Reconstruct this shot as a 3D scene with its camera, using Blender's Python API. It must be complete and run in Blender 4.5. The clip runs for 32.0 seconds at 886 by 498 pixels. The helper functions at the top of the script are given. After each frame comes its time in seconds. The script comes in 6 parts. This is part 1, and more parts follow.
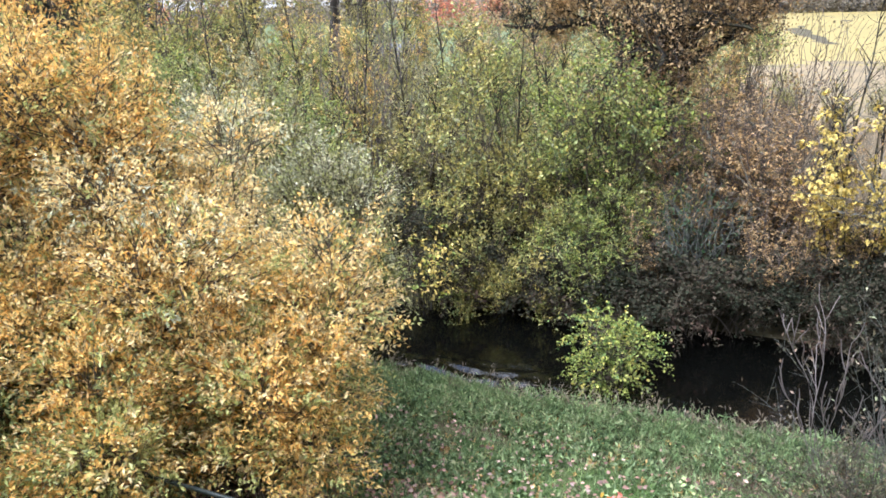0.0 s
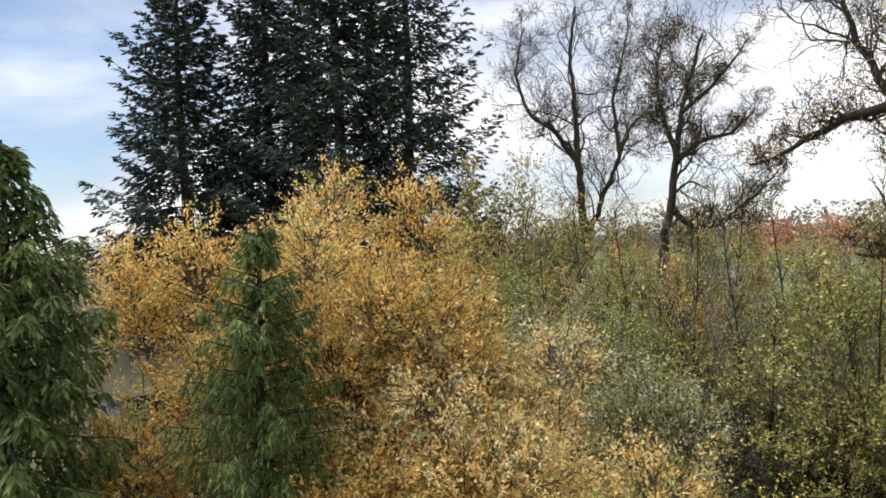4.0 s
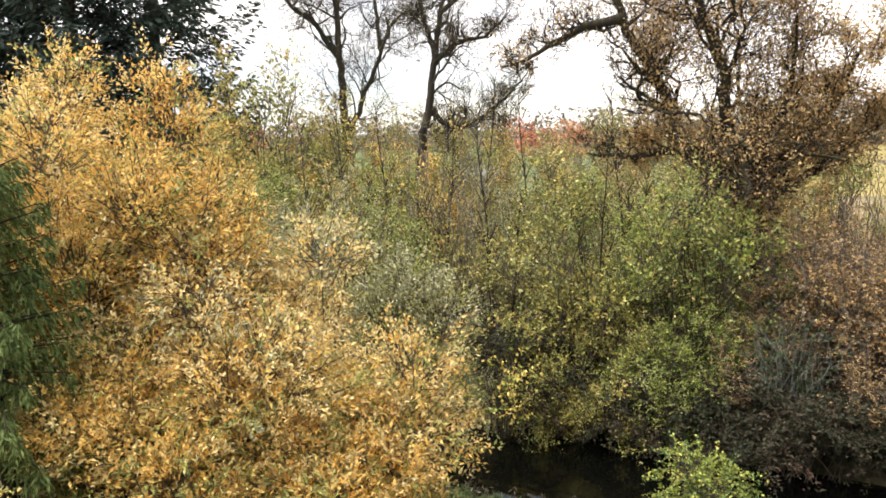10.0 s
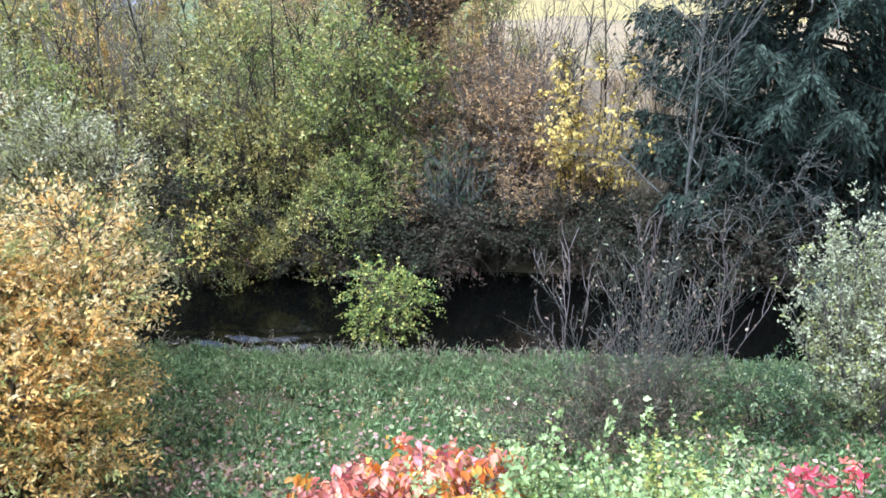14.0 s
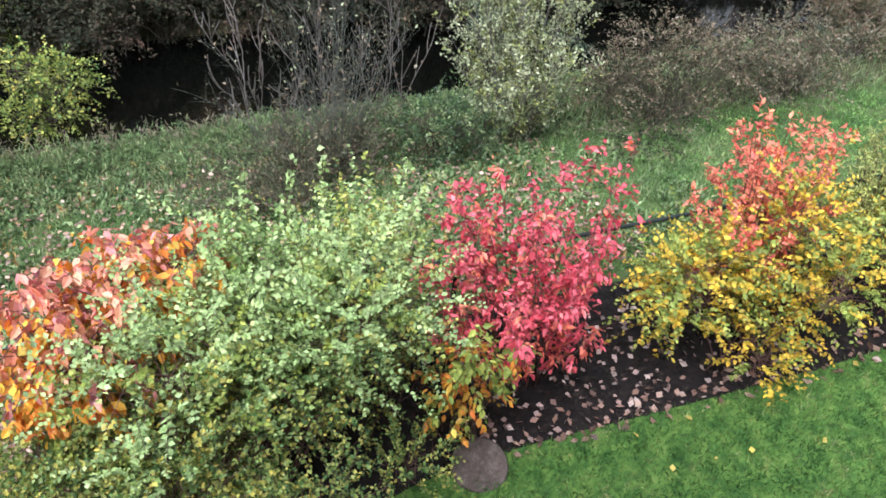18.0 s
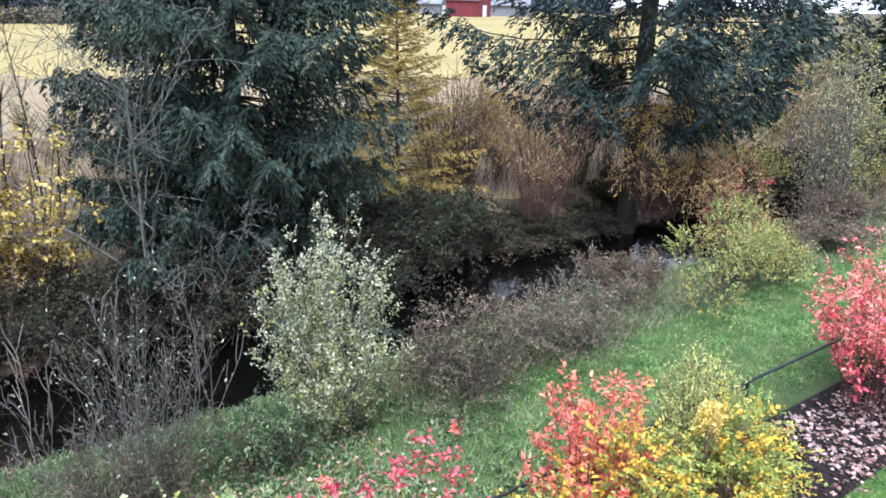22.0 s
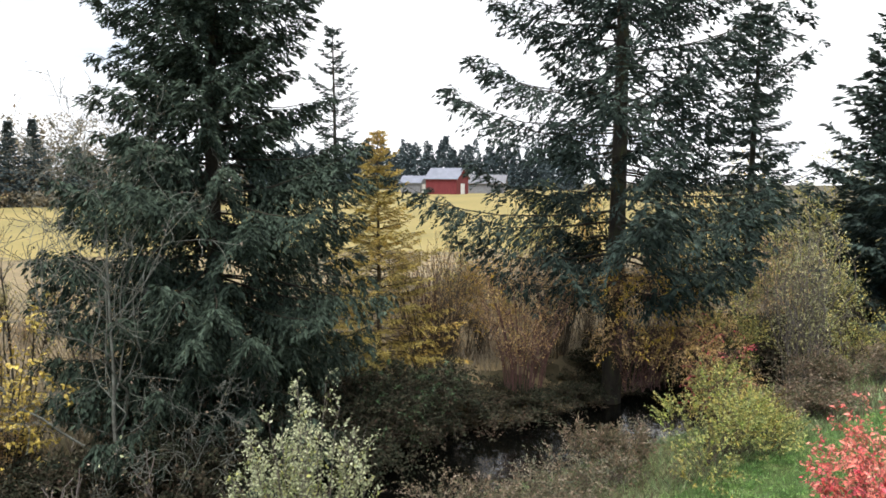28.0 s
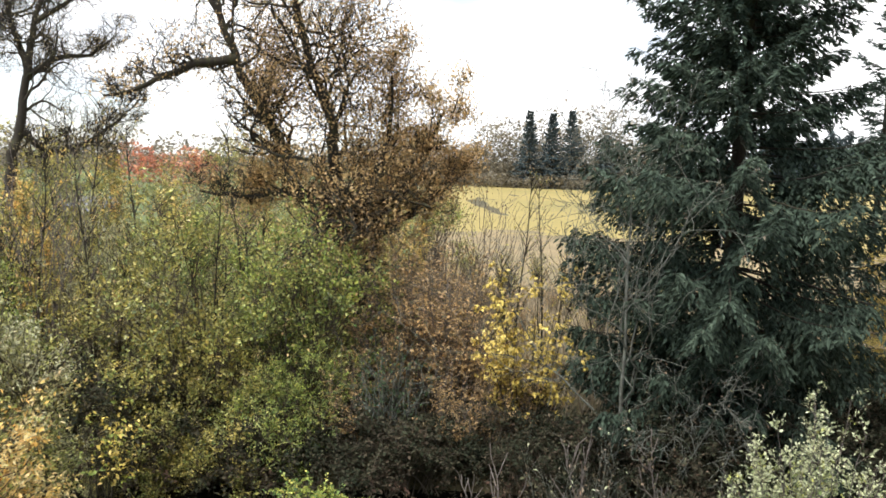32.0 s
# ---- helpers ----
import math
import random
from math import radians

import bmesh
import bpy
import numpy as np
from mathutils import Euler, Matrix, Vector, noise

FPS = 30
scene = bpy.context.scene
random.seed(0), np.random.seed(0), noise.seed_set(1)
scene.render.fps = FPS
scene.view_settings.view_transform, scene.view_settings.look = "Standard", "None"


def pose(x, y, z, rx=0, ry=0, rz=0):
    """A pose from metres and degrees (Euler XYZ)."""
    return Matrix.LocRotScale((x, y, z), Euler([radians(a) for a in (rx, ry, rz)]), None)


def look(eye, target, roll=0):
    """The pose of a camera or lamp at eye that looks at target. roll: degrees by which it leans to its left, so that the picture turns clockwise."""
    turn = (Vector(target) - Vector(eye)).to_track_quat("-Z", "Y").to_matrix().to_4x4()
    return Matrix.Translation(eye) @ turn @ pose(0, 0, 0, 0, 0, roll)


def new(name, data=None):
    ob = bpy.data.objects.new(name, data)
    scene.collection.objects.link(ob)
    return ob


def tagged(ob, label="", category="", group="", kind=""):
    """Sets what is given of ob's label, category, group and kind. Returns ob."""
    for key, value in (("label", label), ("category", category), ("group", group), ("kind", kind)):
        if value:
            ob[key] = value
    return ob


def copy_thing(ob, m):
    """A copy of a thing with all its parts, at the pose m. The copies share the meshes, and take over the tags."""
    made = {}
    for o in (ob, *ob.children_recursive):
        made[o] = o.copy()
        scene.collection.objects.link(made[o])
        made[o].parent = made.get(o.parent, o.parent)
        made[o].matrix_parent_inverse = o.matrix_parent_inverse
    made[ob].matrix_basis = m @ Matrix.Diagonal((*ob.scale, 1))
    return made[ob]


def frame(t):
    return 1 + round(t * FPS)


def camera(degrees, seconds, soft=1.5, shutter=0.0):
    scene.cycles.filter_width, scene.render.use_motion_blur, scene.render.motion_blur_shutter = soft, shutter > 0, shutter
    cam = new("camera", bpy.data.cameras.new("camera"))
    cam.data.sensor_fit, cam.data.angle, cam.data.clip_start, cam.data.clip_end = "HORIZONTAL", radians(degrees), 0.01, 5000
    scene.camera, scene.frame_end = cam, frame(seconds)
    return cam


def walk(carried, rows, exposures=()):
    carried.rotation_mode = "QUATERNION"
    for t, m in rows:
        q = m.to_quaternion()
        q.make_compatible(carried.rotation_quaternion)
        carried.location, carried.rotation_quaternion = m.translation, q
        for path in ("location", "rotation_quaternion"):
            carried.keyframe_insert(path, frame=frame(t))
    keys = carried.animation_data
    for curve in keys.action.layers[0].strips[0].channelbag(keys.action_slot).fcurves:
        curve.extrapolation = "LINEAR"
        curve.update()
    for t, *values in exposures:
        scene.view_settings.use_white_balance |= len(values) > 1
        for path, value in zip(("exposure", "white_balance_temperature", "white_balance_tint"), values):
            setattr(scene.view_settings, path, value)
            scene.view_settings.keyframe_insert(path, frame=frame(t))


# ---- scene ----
# ---- camera ----
# seconds, eye, then yaw (to the left of +y), pitch (up) and roll in degrees
ROWS = [
    (0, -0.074, 0.126, 4.547, -0.02, -18.82, -2.32),
    (0.5, -0.082, 0.131, 4.550, 5.45, -17.08, -2.41),
    (1, -0.106, 0.123, 4.560, 9.60, -15.93, -2.64),
    (1.5, -0.110, 0.118, 4.566, 13.06, -13.98, -2.86),
    (2, -0.124, 0.119, 4.580, 14.94, -11.44, -2.82),
    (2.5, -0.121, 0.109, 4.599, 17.33, -8.66, -3.50),
    (3, -0.134, 0.094, 4.615, 19.59, -6.07, -3.36),
    (3.5, -0.132, 0.105, 4.620, 22.16, -3.16, -3.20),
    (4.5, -0.144, 0.034, 4.610, 24.50, 1.60, -2.50),
    (5.5, -0.155, -0.036, 4.600, 23.37, 5.70, -2.05),
    (6, -0.153, -0.033, 4.606, 22.34, 7.78, -1.89),
    (6.5, -0.153, -0.030, 4.610, 21.37, 9.12, -1.78),
    (7, -0.166, -0.021, 4.619, 20.72, 9.49, -1.77),
    (7.5, -0.163, -0.040, 4.597, 19.61, 6.85, -1.53),
    (8, -0.160, 0.000, 4.590, 17.25, 1.27, -0.60),
    (8.5, -0.164, 0.011, 4.572, 15.25, -1.38, -0.81),
    (9, -0.149, 0.030, 4.566, 12.50, -2.53, -0.88),
    (9.5, -0.153, 0.064, 4.550, 8.98, -6.07, -1.52),
    (10, -0.146, 0.076, 4.544, 5.79, -9.13, -1.78),
    (10.5, -0.120, 0.073, 4.551, 0.89, -11.65, -1.04),
    (11, -0.111, 0.074, 4.544, -3.89, -15.11, -1.51),
    (11.5, -0.106, 0.089, 4.553, -6.17, -17.57, -1.39),
    (12, -0.092, 0.099, 4.546, -8.08, -18.75, -1.60),
    (12.5, -0.071, 0.104, 4.544, -11.29, -20.70, -1.57),
    (13, -0.057, 0.114, 4.532, -14.88, -21.35, -0.82),
    (13.5, -0.050, 0.112, 4.523, -16.59, -21.96, -0.84),
    (15.5, -0.097, -0.143, 4.696, -25.92, -27.20, 0.18),
    (16, -0.102, -0.132, 4.697, -26.84, -32.16, 1.73),
    (16.5, -0.062, -0.152, 4.655, -27.95, -38.02, 2.76),
    (17, -0.040, -0.159, 4.638, -30.67, -40.80, 3.64),
    (17.5, -0.003, -0.162, 4.654, -38.52, -41.52, 3.53),
    (18, 0.020, -0.145, 4.654, -45.52, -41.03, 3.29),
    (18.5, 0.050, -0.152, 4.659, -53.33, -39.32, 2.48),
    (19, 0.063, -0.133, 4.660, -59.31, -37.14, 1.75),
    (19.5, 0.087, -0.134, 4.655, -65.92, -35.25, 2.46),
    (20, 0.073, -0.111, 4.671, -66.78, -31.74, 2.52),
    (20.5, 0.070, -0.103, 4.681, -64.32, -28.89, 2.11),
    (21, 0.083, -0.106, 4.687, -62.67, -25.73, 1.81),
    (21.5, 0.086, -0.100, 4.703, -61.30, -22.75, 1.40),
    (22, 0.091, -0.089, 4.722, -60.36, -18.58, 1.29),
    (22.5, 0.107, -0.099, 4.716, -60.60, -15.63, 0.98),
    (23, 0.145, -0.152, 4.716, -65.91, -14.95, 0.84),
    (23.5, 0.183, -0.156, 4.726, -74.96, -13.66, 1.10),
    (24, 0.200, -0.189, 4.725, -81.98, -12.22, 0.93),
    (24.5, 0.183, -0.197, 4.743, -86.94, -11.15, 0.46),
    (25.5, 0.129, -0.182, 4.759, -90.30, -6.80, 0.30),
    (26.5, 0.075, -0.166, 4.800, -88.22, -2.52, 0.00),
    (27, 0.107, -0.148, 4.780, -83.81, -3.78, -0.06),
    (27.5, 0.120, -0.147, 4.772, -72.06, -4.31, -0.16),
    (28, 0.140, -0.094, 4.750, -61.54, -5.25, 0.34),
    (28.5, 0.150, -0.081, 4.756, -55.54, -6.29, 0.49),
    (29, 0.142, -0.068, 4.759, -51.44, -6.19, 0.71),
    (29.5, 0.172, -0.034, 4.761, -46.33, -6.43, 0.47),
    (30, 0.152, -0.031, 4.759, -42.74, -5.70, 0.77),
    (30.5, 0.142, -0.011, 4.763, -37.41, -5.17, 1.04),
    (31, 0.126, -0.007, 4.762, -32.26, -5.08, 1.45),
    (31.5, 0.101, 0.004, 4.758, -26.53, -5.67, 1.46),
    (32, 0.084, -0.007, 4.752, -22.96, -6.85, 1.74),
]

cam = camera(62.26, 32.0, soft=1.7)
walk(cam, [(t, pose(x, y, z, 90 + pitch, 0, yaw) @ pose(0, 0, 0, 0, 0, roll)) for t, x, y, z, yaw, pitch, roll in ROWS],
     exposures=[(0, 1.38, 5600, 17), (1.0, 1.25, 5700, 16), (2.0, 0.95, 6000, 15), (3.5, 0.55, 6300, 12), (6, -0.1, 6500, 12), (7, 0.0, 6500, 12), (8, 0.35, 6800, 11), (9, 0.75, 7000, 12), (10, 1.0, 6800, 13), (11, 1.3, 6300, 15),
                (13.5, 1.4, 5100, 17), (15.5, 1.3, 5300, 14), (17, 1.12, 5600, 12), (19, 1.05, 5700, 9), (21, 1.12, 5350, 15), (22, 1.22, 5300, 19), (23, 1.05, 5150, 19), (24.5, 0.78, 5400, 18), (26.5, 0.52, 6200, 12), (29, 0.8, 6300, 11), (32, 0.88, 6400, 10)])

# ---- light ----
SUN_AZ, SUN_EL = 105.0, 60.0          # azimuth to the left of +y
world = bpy.data.worlds.new("world")
scene.world = world
world.use_nodes = True
wt = world.node_tree
wt.nodes.clear()


def link_nodes(tree, kind, **values):
    node = tree.nodes.new(kind)
    for key, value in values.items():
        node.inputs[key.replace("_", " ")].default_value = value
    return node


sky = wt.nodes.new("ShaderNodeTexSky")
sky.sky_type = "NISHITA"
sky.sun_disc = False
sky.sun_elevation = radians(SUN_EL)
sky.sun_rotation = radians(-SUN_AZ)
sky.altitude = 50
sky.air_density, sky.dust_density, sky.ozone_density = 1.0, 0.6, 2.0
coord = wt.nodes.new("ShaderNodeTexCoord")
stretch = wt.nodes.new("ShaderNodeMapping")
stretch.inputs["Scale"].default_value = (1.0, 1.0, 3.2)
stretch.inputs["Location"].default_value = (0.35, 0.1, 0.0)
cloud = link_nodes(wt, "ShaderNodeTexNoise", Scale=1.7, Detail=7.0, Roughness=0.52, Distortion=0.25)
cover = wt.nodes.new("ShaderNodeValToRGB")
cover.color_ramp.elements[0].position, cover.color_ramp.elements[0].color = 0.36, (0, 0, 0, 1)
cover.color_ramp.elements[1].position, cover.color_ramp.elements[1].color = 0.56, (1, 1, 1, 1)
shade = link_nodes(wt, "ShaderNodeTexNoise", Scale=3.1, Detail=6.0, Roughness=0.5)
grey = wt.nodes.new("ShaderNodeValToRGB")
grey.color_ramp.elements[0].position, grey.color_ramp.elements[0].color = 0.34, (0.50, 0.54, 0.61, 1)
grey.color_ramp.elements[1].position, grey.color_ramp.elements[1].color = 0.60, (0.98, 0.98, 0.97, 1)
haze = wt.nodes.new("ShaderNodeVectorMath")      # the overcast thickens towards +x
haze.operation = "DOT_PRODUCT"
haze.inputs[1].default_value = (0.97, 0.22, 0.0)
thick, pale = wt.nodes.new("ShaderNodeMath"), wt.nodes.new("ShaderNodeMath")
for node, gain in ((thick, 0.16), (pale, 0.15)):
    node.operation = "MULTIPLY_ADD"
    node.inputs[1].default_value = gain
dim = wt.nodes.new("ShaderNodeVectorMath")
dim.operation = "SCALE"
dim.inputs["Scale"].default_value = 0.1
blend = wt.nodes.new("ShaderNodeMix")
blend.data_type = "RGBA"
back = wt.nodes.new("ShaderNodeBackground")
back.inputs["Strength"].default_value = 1.05
out = wt.nodes.new("ShaderNodeOutputWorld")
for a, b in ((coord.outputs["Generated"], stretch.inputs["Vector"]), (stretch.outputs[0], cloud.inputs["Vector"]), (stretch.outputs[0], shade.inputs["Vector"]),
             (coord.outputs["Generated"], haze.inputs[0]), (haze.outputs["Value"], thick.inputs[0]), (cloud.outputs["Fac"], thick.inputs[2]),
             (haze.outputs["Value"], pale.inputs[0]), (shade.outputs["Fac"], pale.inputs[2]), (thick.outputs[0], cover.inputs[0]), (pale.outputs[0], grey.inputs[0]), (sky.outputs[0], dim.inputs[0]),
             (cover.outputs[0], blend.inputs["Factor"]), (dim.outputs[0], blend.inputs[6]), (grey.outputs[0], blend.inputs[7]),
             (blend.outputs[2], back.inputs["Color"]), (back.outputs[0], out.inputs["Surface"])):
    wt.links.new(a, b)

sun = new("sun", bpy.data.lights.new("sun", "SUN"))
sun.data.energy, sun.data.angle, sun.data.color = 3.0, radians(40), (1.0, 0.97, 0.93)
az, el = radians(SUN_AZ), radians(SUN_EL)
sun.matrix_world = look((-math.sin(az) * math.cos(el) * 50, math.cos(az) * math.cos(el) * 50, math.sin(el) * 50), (0, 0, 0))


# ---- materials ----
def material(name):
    m = bpy.data.materials.new(name)
    m.use_nodes = True
    m.node_tree.nodes.clear()
    return m, m.node_tree


def ramp(tree, colours, stops=None):
    node = tree.nodes.new("ShaderNodeValToRGB")
    e = node.color_ramp.elements
    while len(e) < len(colours):
        e.new(0.5)
    for i, c in enumerate(colours):
        e[i].position = stops[i] if stops else i / (len(colours) - 1)
        e[i].color = (*c, 1)
    return node


def leaf_material(name, colours, gloss=0.4, through_light=0.25, patch=0.9, mix=0.5, shine=0.5, wash=0.2, spread=(0.5, 1.5)):
    """Leaves that differ one by one and from patch to patch; light shines through them."""
    colours = [tuple(min(0.85, 1.3 * ((1 - wash) * v + wash * sum(c) / 3)) for v in c) for c in colours]
    m, t = material(name)
    geo, tc = t.nodes.new("ShaderNodeNewGeometry"), t.nodes.new("ShaderNodeTexCoord")
    n = link_nodes(t, "ShaderNodeTexNoise", Scale=patch, Detail=2.0)
    t.links.new(tc.outputs["Object"], n.inputs["Vector"])
    a = t.nodes.new("ShaderNodeMath"); a.operation = "MULTIPLY"; a.inputs[1].default_value = mix
    b = t.nodes.new("ShaderNodeMath"); b.operation = "MULTIPLY_ADD"; b.inputs[1].default_value = 2.4 * (1 - mix)
    c = t.nodes.new("ShaderNodeMath"); c.operation = "SUBTRACT"; c.inputs[1].default_value = 0.7 * (1 - mix)
    t.links.new(geo.outputs["Random Per Island"], a.inputs[0])
    t.links.new(n.outputs["Fac"], b.inputs[0]); t.links.new(a.outputs[0], b.inputs[2]); t.links.new(b.outputs[0], c.inputs[0])
    r = ramp(t, colours)
    t.links.new(c.outputs[0], r.inputs[0])
    fine = link_nodes(t, "ShaderNodeTexNoise", Scale=60.0, Detail=2.0)
    t.links.new(tc.outputs["Object"], fine.inputs["Vector"])
    hsv = t.nodes.new("ShaderNodeHueSaturation")
    mr = t.nodes.new("ShaderNodeMapRange"); mr.inputs[3].default_value, mr.inputs[4].default_value = 0.65, 1.3
    t.links.new(fine.outputs["Fac"], mr.inputs[0])
    m7 = t.nodes.new("ShaderNodeMath"); m7.operation = "MULTIPLY"; m7.inputs[1].default_value = 7.31
    fr = t.nodes.new("ShaderNodeMath"); fr.operation = "FRACT"
    lv = t.nodes.new("ShaderNodeMapRange"); lv.inputs[3].default_value, lv.inputs[4].default_value = spread
    both = t.nodes.new("ShaderNodeMath"); both.operation = "MULTIPLY"
    t.links.new(geo.outputs["Random Per Island"], m7.inputs[0]); t.links.new(m7.outputs[0], fr.inputs[0]); t.links.new(fr.outputs[0], lv.inputs[0])
    t.links.new(lv.outputs[0], both.inputs[0]); t.links.new(mr.outputs[0], both.inputs[1]); t.links.new(both.outputs[0], hsv.inputs["Value"])
    t.links.new(r.outputs[0], hsv.inputs["Color"])
    p = t.nodes.new("ShaderNodeBsdfPrincipled"); p.inputs["Roughness"].default_value = gloss
    p.inputs["Specular IOR Level"].default_value = shine
    tr = t.nodes.new("ShaderNodeBsdfTranslucent")
    mx = t.nodes.new("ShaderNodeMixShader"); mx.inputs[0].default_value = through_light
    o = t.nodes.new("ShaderNodeOutputMaterial")
    t.links.new(hsv.outputs[0], p.inputs["Base Color"]); t.links.new(hsv.outputs[0], tr.inputs["Color"])
    t.links.new(p.outputs[0], mx.inputs[1]); t.links.new(tr.outputs[0], mx.inputs[2]); t.links.new(mx.outputs[0], o.inputs[0])
    return m


def rough_material(name, colours, scale=8.0, fine=60.0, roughness=0.85, bump=0.4, stretch=(1, 1, 1), metal=0.0, per_piece=0.0, stops=None):
    """Two scales of noise in colour and relief."""
    m, t = material(name)
    tc, mp = t.nodes.new("ShaderNodeTexCoord"), t.nodes.new("ShaderNodeMapping")
    mp.inputs["Scale"].default_value = stretch
    t.links.new(tc.outputs["Object"], mp.inputs["Vector"])
    n1, n2 = link_nodes(t, "ShaderNodeTexNoise", Scale=scale, Detail=5.0, Roughness=0.6), link_nodes(t, "ShaderNodeTexNoise", Scale=fine, Detail=4.0, Roughness=0.6)
    for n in (n1, n2):
        t.links.new(mp.outputs[0], n.inputs["Vector"])
    add = t.nodes.new("ShaderNodeMath"); add.operation = "MULTIPLY_ADD"; add.inputs[1].default_value = 0.45
    sub = t.nodes.new("ShaderNodeMath"); sub.operation = "MULTIPLY_ADD"; sub.inputs[1].default_value = 1.5; sub.inputs[2].default_value = -0.6
    t.links.new(n2.outputs["Fac"], add.inputs[0]); t.links.new(n1.outputs["Fac"], add.inputs[2])
    t.links.new(add.outputs[0], sub.inputs[0])
    value = sub.outputs[0]
    if per_piece:
        info = t.nodes.new("ShaderNodeObjectInfo")
        pp = t.nodes.new("ShaderNodeMath"); pp.operation = "MULTIPLY_ADD"; pp.inputs[1].default_value = per_piece
        t.links.new(info.outputs["Random"], pp.inputs[0]); t.links.new(value, pp.inputs[2]); value = pp.outputs[0]
    r = ramp(t, colours, stops)
    t.links.new(value, r.inputs[0])
    bp = t.nodes.new("ShaderNodeBump"); bp.inputs["Strength"].default_value = bump; bp.inputs["Distance"].default_value = 0.02
    t.links.new(add.outputs[0], bp.inputs["Height"])
    p = t.nodes.new("ShaderNodeBsdfPrincipled")
    p.inputs["Roughness"].default_value, p.inputs["Metallic"].default_value = roughness, metal
    p.inputs["Specular IOR Level"].default_value = 0.3
    o = t.nodes.new("ShaderNodeOutputMaterial")
    t.links.new(r.outputs[0], p.inputs["Base Color"]); t.links.new(bp.outputs[0], p.inputs["Normal"]); t.links.new(p.outputs[0], o.inputs[0])
    return m


BARK = rough_material("bark_brown", [(0.03, 0.024, 0.018), (0.10, 0.08, 0.055), (0.16, 0.13, 0.09)], 6, 40, 0.95, 0.8, (1, 1, 0.25))
BARK_DARK = rough_material("bark_mossy", [(0.018, 0.014, 0.011), (0.05, 0.042, 0.03), (0.085, 0.09, 0.03)], 5, 30, 0.95, 0.9, (1, 1, 0.4))
BARK_GREY = rough_material("bark_grey", [(0.085, 0.07, 0.06), (0.18, 0.15, 0.13), (0.26, 0.23, 0.20)], 9, 50, 0.9, 0.5)
BARK_RED = rough_material("stem_reddish", [(0.06, 0.03, 0.025), (0.16, 0.085, 0.07), (0.22, 0.13, 0.10)], 9, 50, 0.8, 0.3)
STEM_LICHEN = rough_material("stem_lichen", [(0.05, 0.045, 0.035), (0.14, 0.14, 0.11), (0.28, 0.30, 0.25)], 7, 45, 0.95, 0.6)

L_WILLOW = leaf_material("leaf_golden", [(0.40, 0.18, 0.02), (0.65, 0.35, 0.03), (0.73, 0.46, 0.07), (0.75, 0.54, 0.13), (0.60, 0.25, 0.02)], patch=0.9, mix=0.6, through_light=0.42, shine=0.4)
L_WILLOW_PALE = leaf_material("leaf_golden_pale", [(0.52, 0.33, 0.06), (0.70, 0.49, 0.14), (0.76, 0.59, 0.26), (0.74, 0.43, 0.12)], patch=0.9, mix=0.6, through_light=0.42, shine=0.45)
L_WILLOW_GREEN = leaf_material("leaf_willow_green", [(0.16, 0.20, 0.045), (0.35, 0.37, 0.08), (0.56, 0.53, 0.14)], patch=0.9, mix=0.6, through_light=0.45, shine=0.4)
L_WILLOW_SILVER = leaf_material("leaf_willow_silver", [(0.22, 0.24, 0.12), (0.40, 0.40, 0.22), (0.56, 0.48, 0.26)], patch=0.9, mix=0.6, through_light=0.2, shine=0.35)
L_OLIVE = leaf_material("leaf_olive", [(0.12, 0.12, 0.03), (0.25, 0.23, 0.045), (0.44, 0.36, 0.06), (0.42, 0.26, 0.05)], patch=0.45, mix=0.6, wash=0.12)
L_GREYGREEN = leaf_material("leaf_grey_green", [(0.13, 0.14, 0.06), (0.25, 0.25, 0.11), (0.40, 0.37, 0.16), (0.42, 0.30, 0.10)], patch=0.5, mix=0.6, wash=0.12)
L_GREENYEL = leaf_material("leaf_green_yellow", [(0.07, 0.11, 0.02), (0.18, 0.23, 0.045), (0.40, 0.40, 0.07), (0.44, 0.34, 0.06)], patch=0.6, mix=0.65)
L_BROWN = leaf_material("leaf_brown_oak", [(0.20, 0.12, 0.05), (0.40, 0.25, 0.08), (0.58, 0.36, 0.10), (0.54, 0.42, 0.16)], patch=0.4, through_light=0.35)
L_OAKTOP = leaf_material("leaf_oak_sparse", [(0.14, 0.10, 0.05), (0.28, 0.20, 0.08), (0.24, 0.20, 0.07)], patch=0.4)
L_YELLOW = leaf_material("leaf_bright_yellow", [(0.42, 0.31, 0.03), (0.58, 0.43, 0.06), (0.68, 0.54, 0.14)], patch=0.9, wash=0.12)
L_RUST = leaf_material("leaf_rust", [(0.20, 0.11, 0.045), (0.40, 0.24, 0.06), (0.55, 0.36, 0.075), (0.30, 0.20, 0.06)], patch=0.6)
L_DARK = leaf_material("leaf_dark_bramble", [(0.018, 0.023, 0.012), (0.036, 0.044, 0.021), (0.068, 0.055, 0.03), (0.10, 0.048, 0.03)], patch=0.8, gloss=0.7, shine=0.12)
L_BRAMBLE = leaf_material("leaf_bramble_brown", [(0.05, 0.06, 0.025), (0.12, 0.11, 0.05), (0.21, 0.13, 0.075), (0.36, 0.30, 0.19)], patch=1.8, mix=0.6, shine=0.25)
L_WHITE = leaf_material("leaf_pale_birch", [(0.15, 0.17, 0.06), (0.28, 0.31, 0.13), (0.46, 0.48, 0.25), (0.56, 0.52, 0.26)], patch=1.4)
L_MINT = leaf_material("leaf_mint", [(0.15, 0.24, 0.07), (0.28, 0.385, 0.125), (0.43, 0.535, 0.21), (0.56, 0.56, 0.15)], patch=1.3, shine=0.3, wash=0.1)
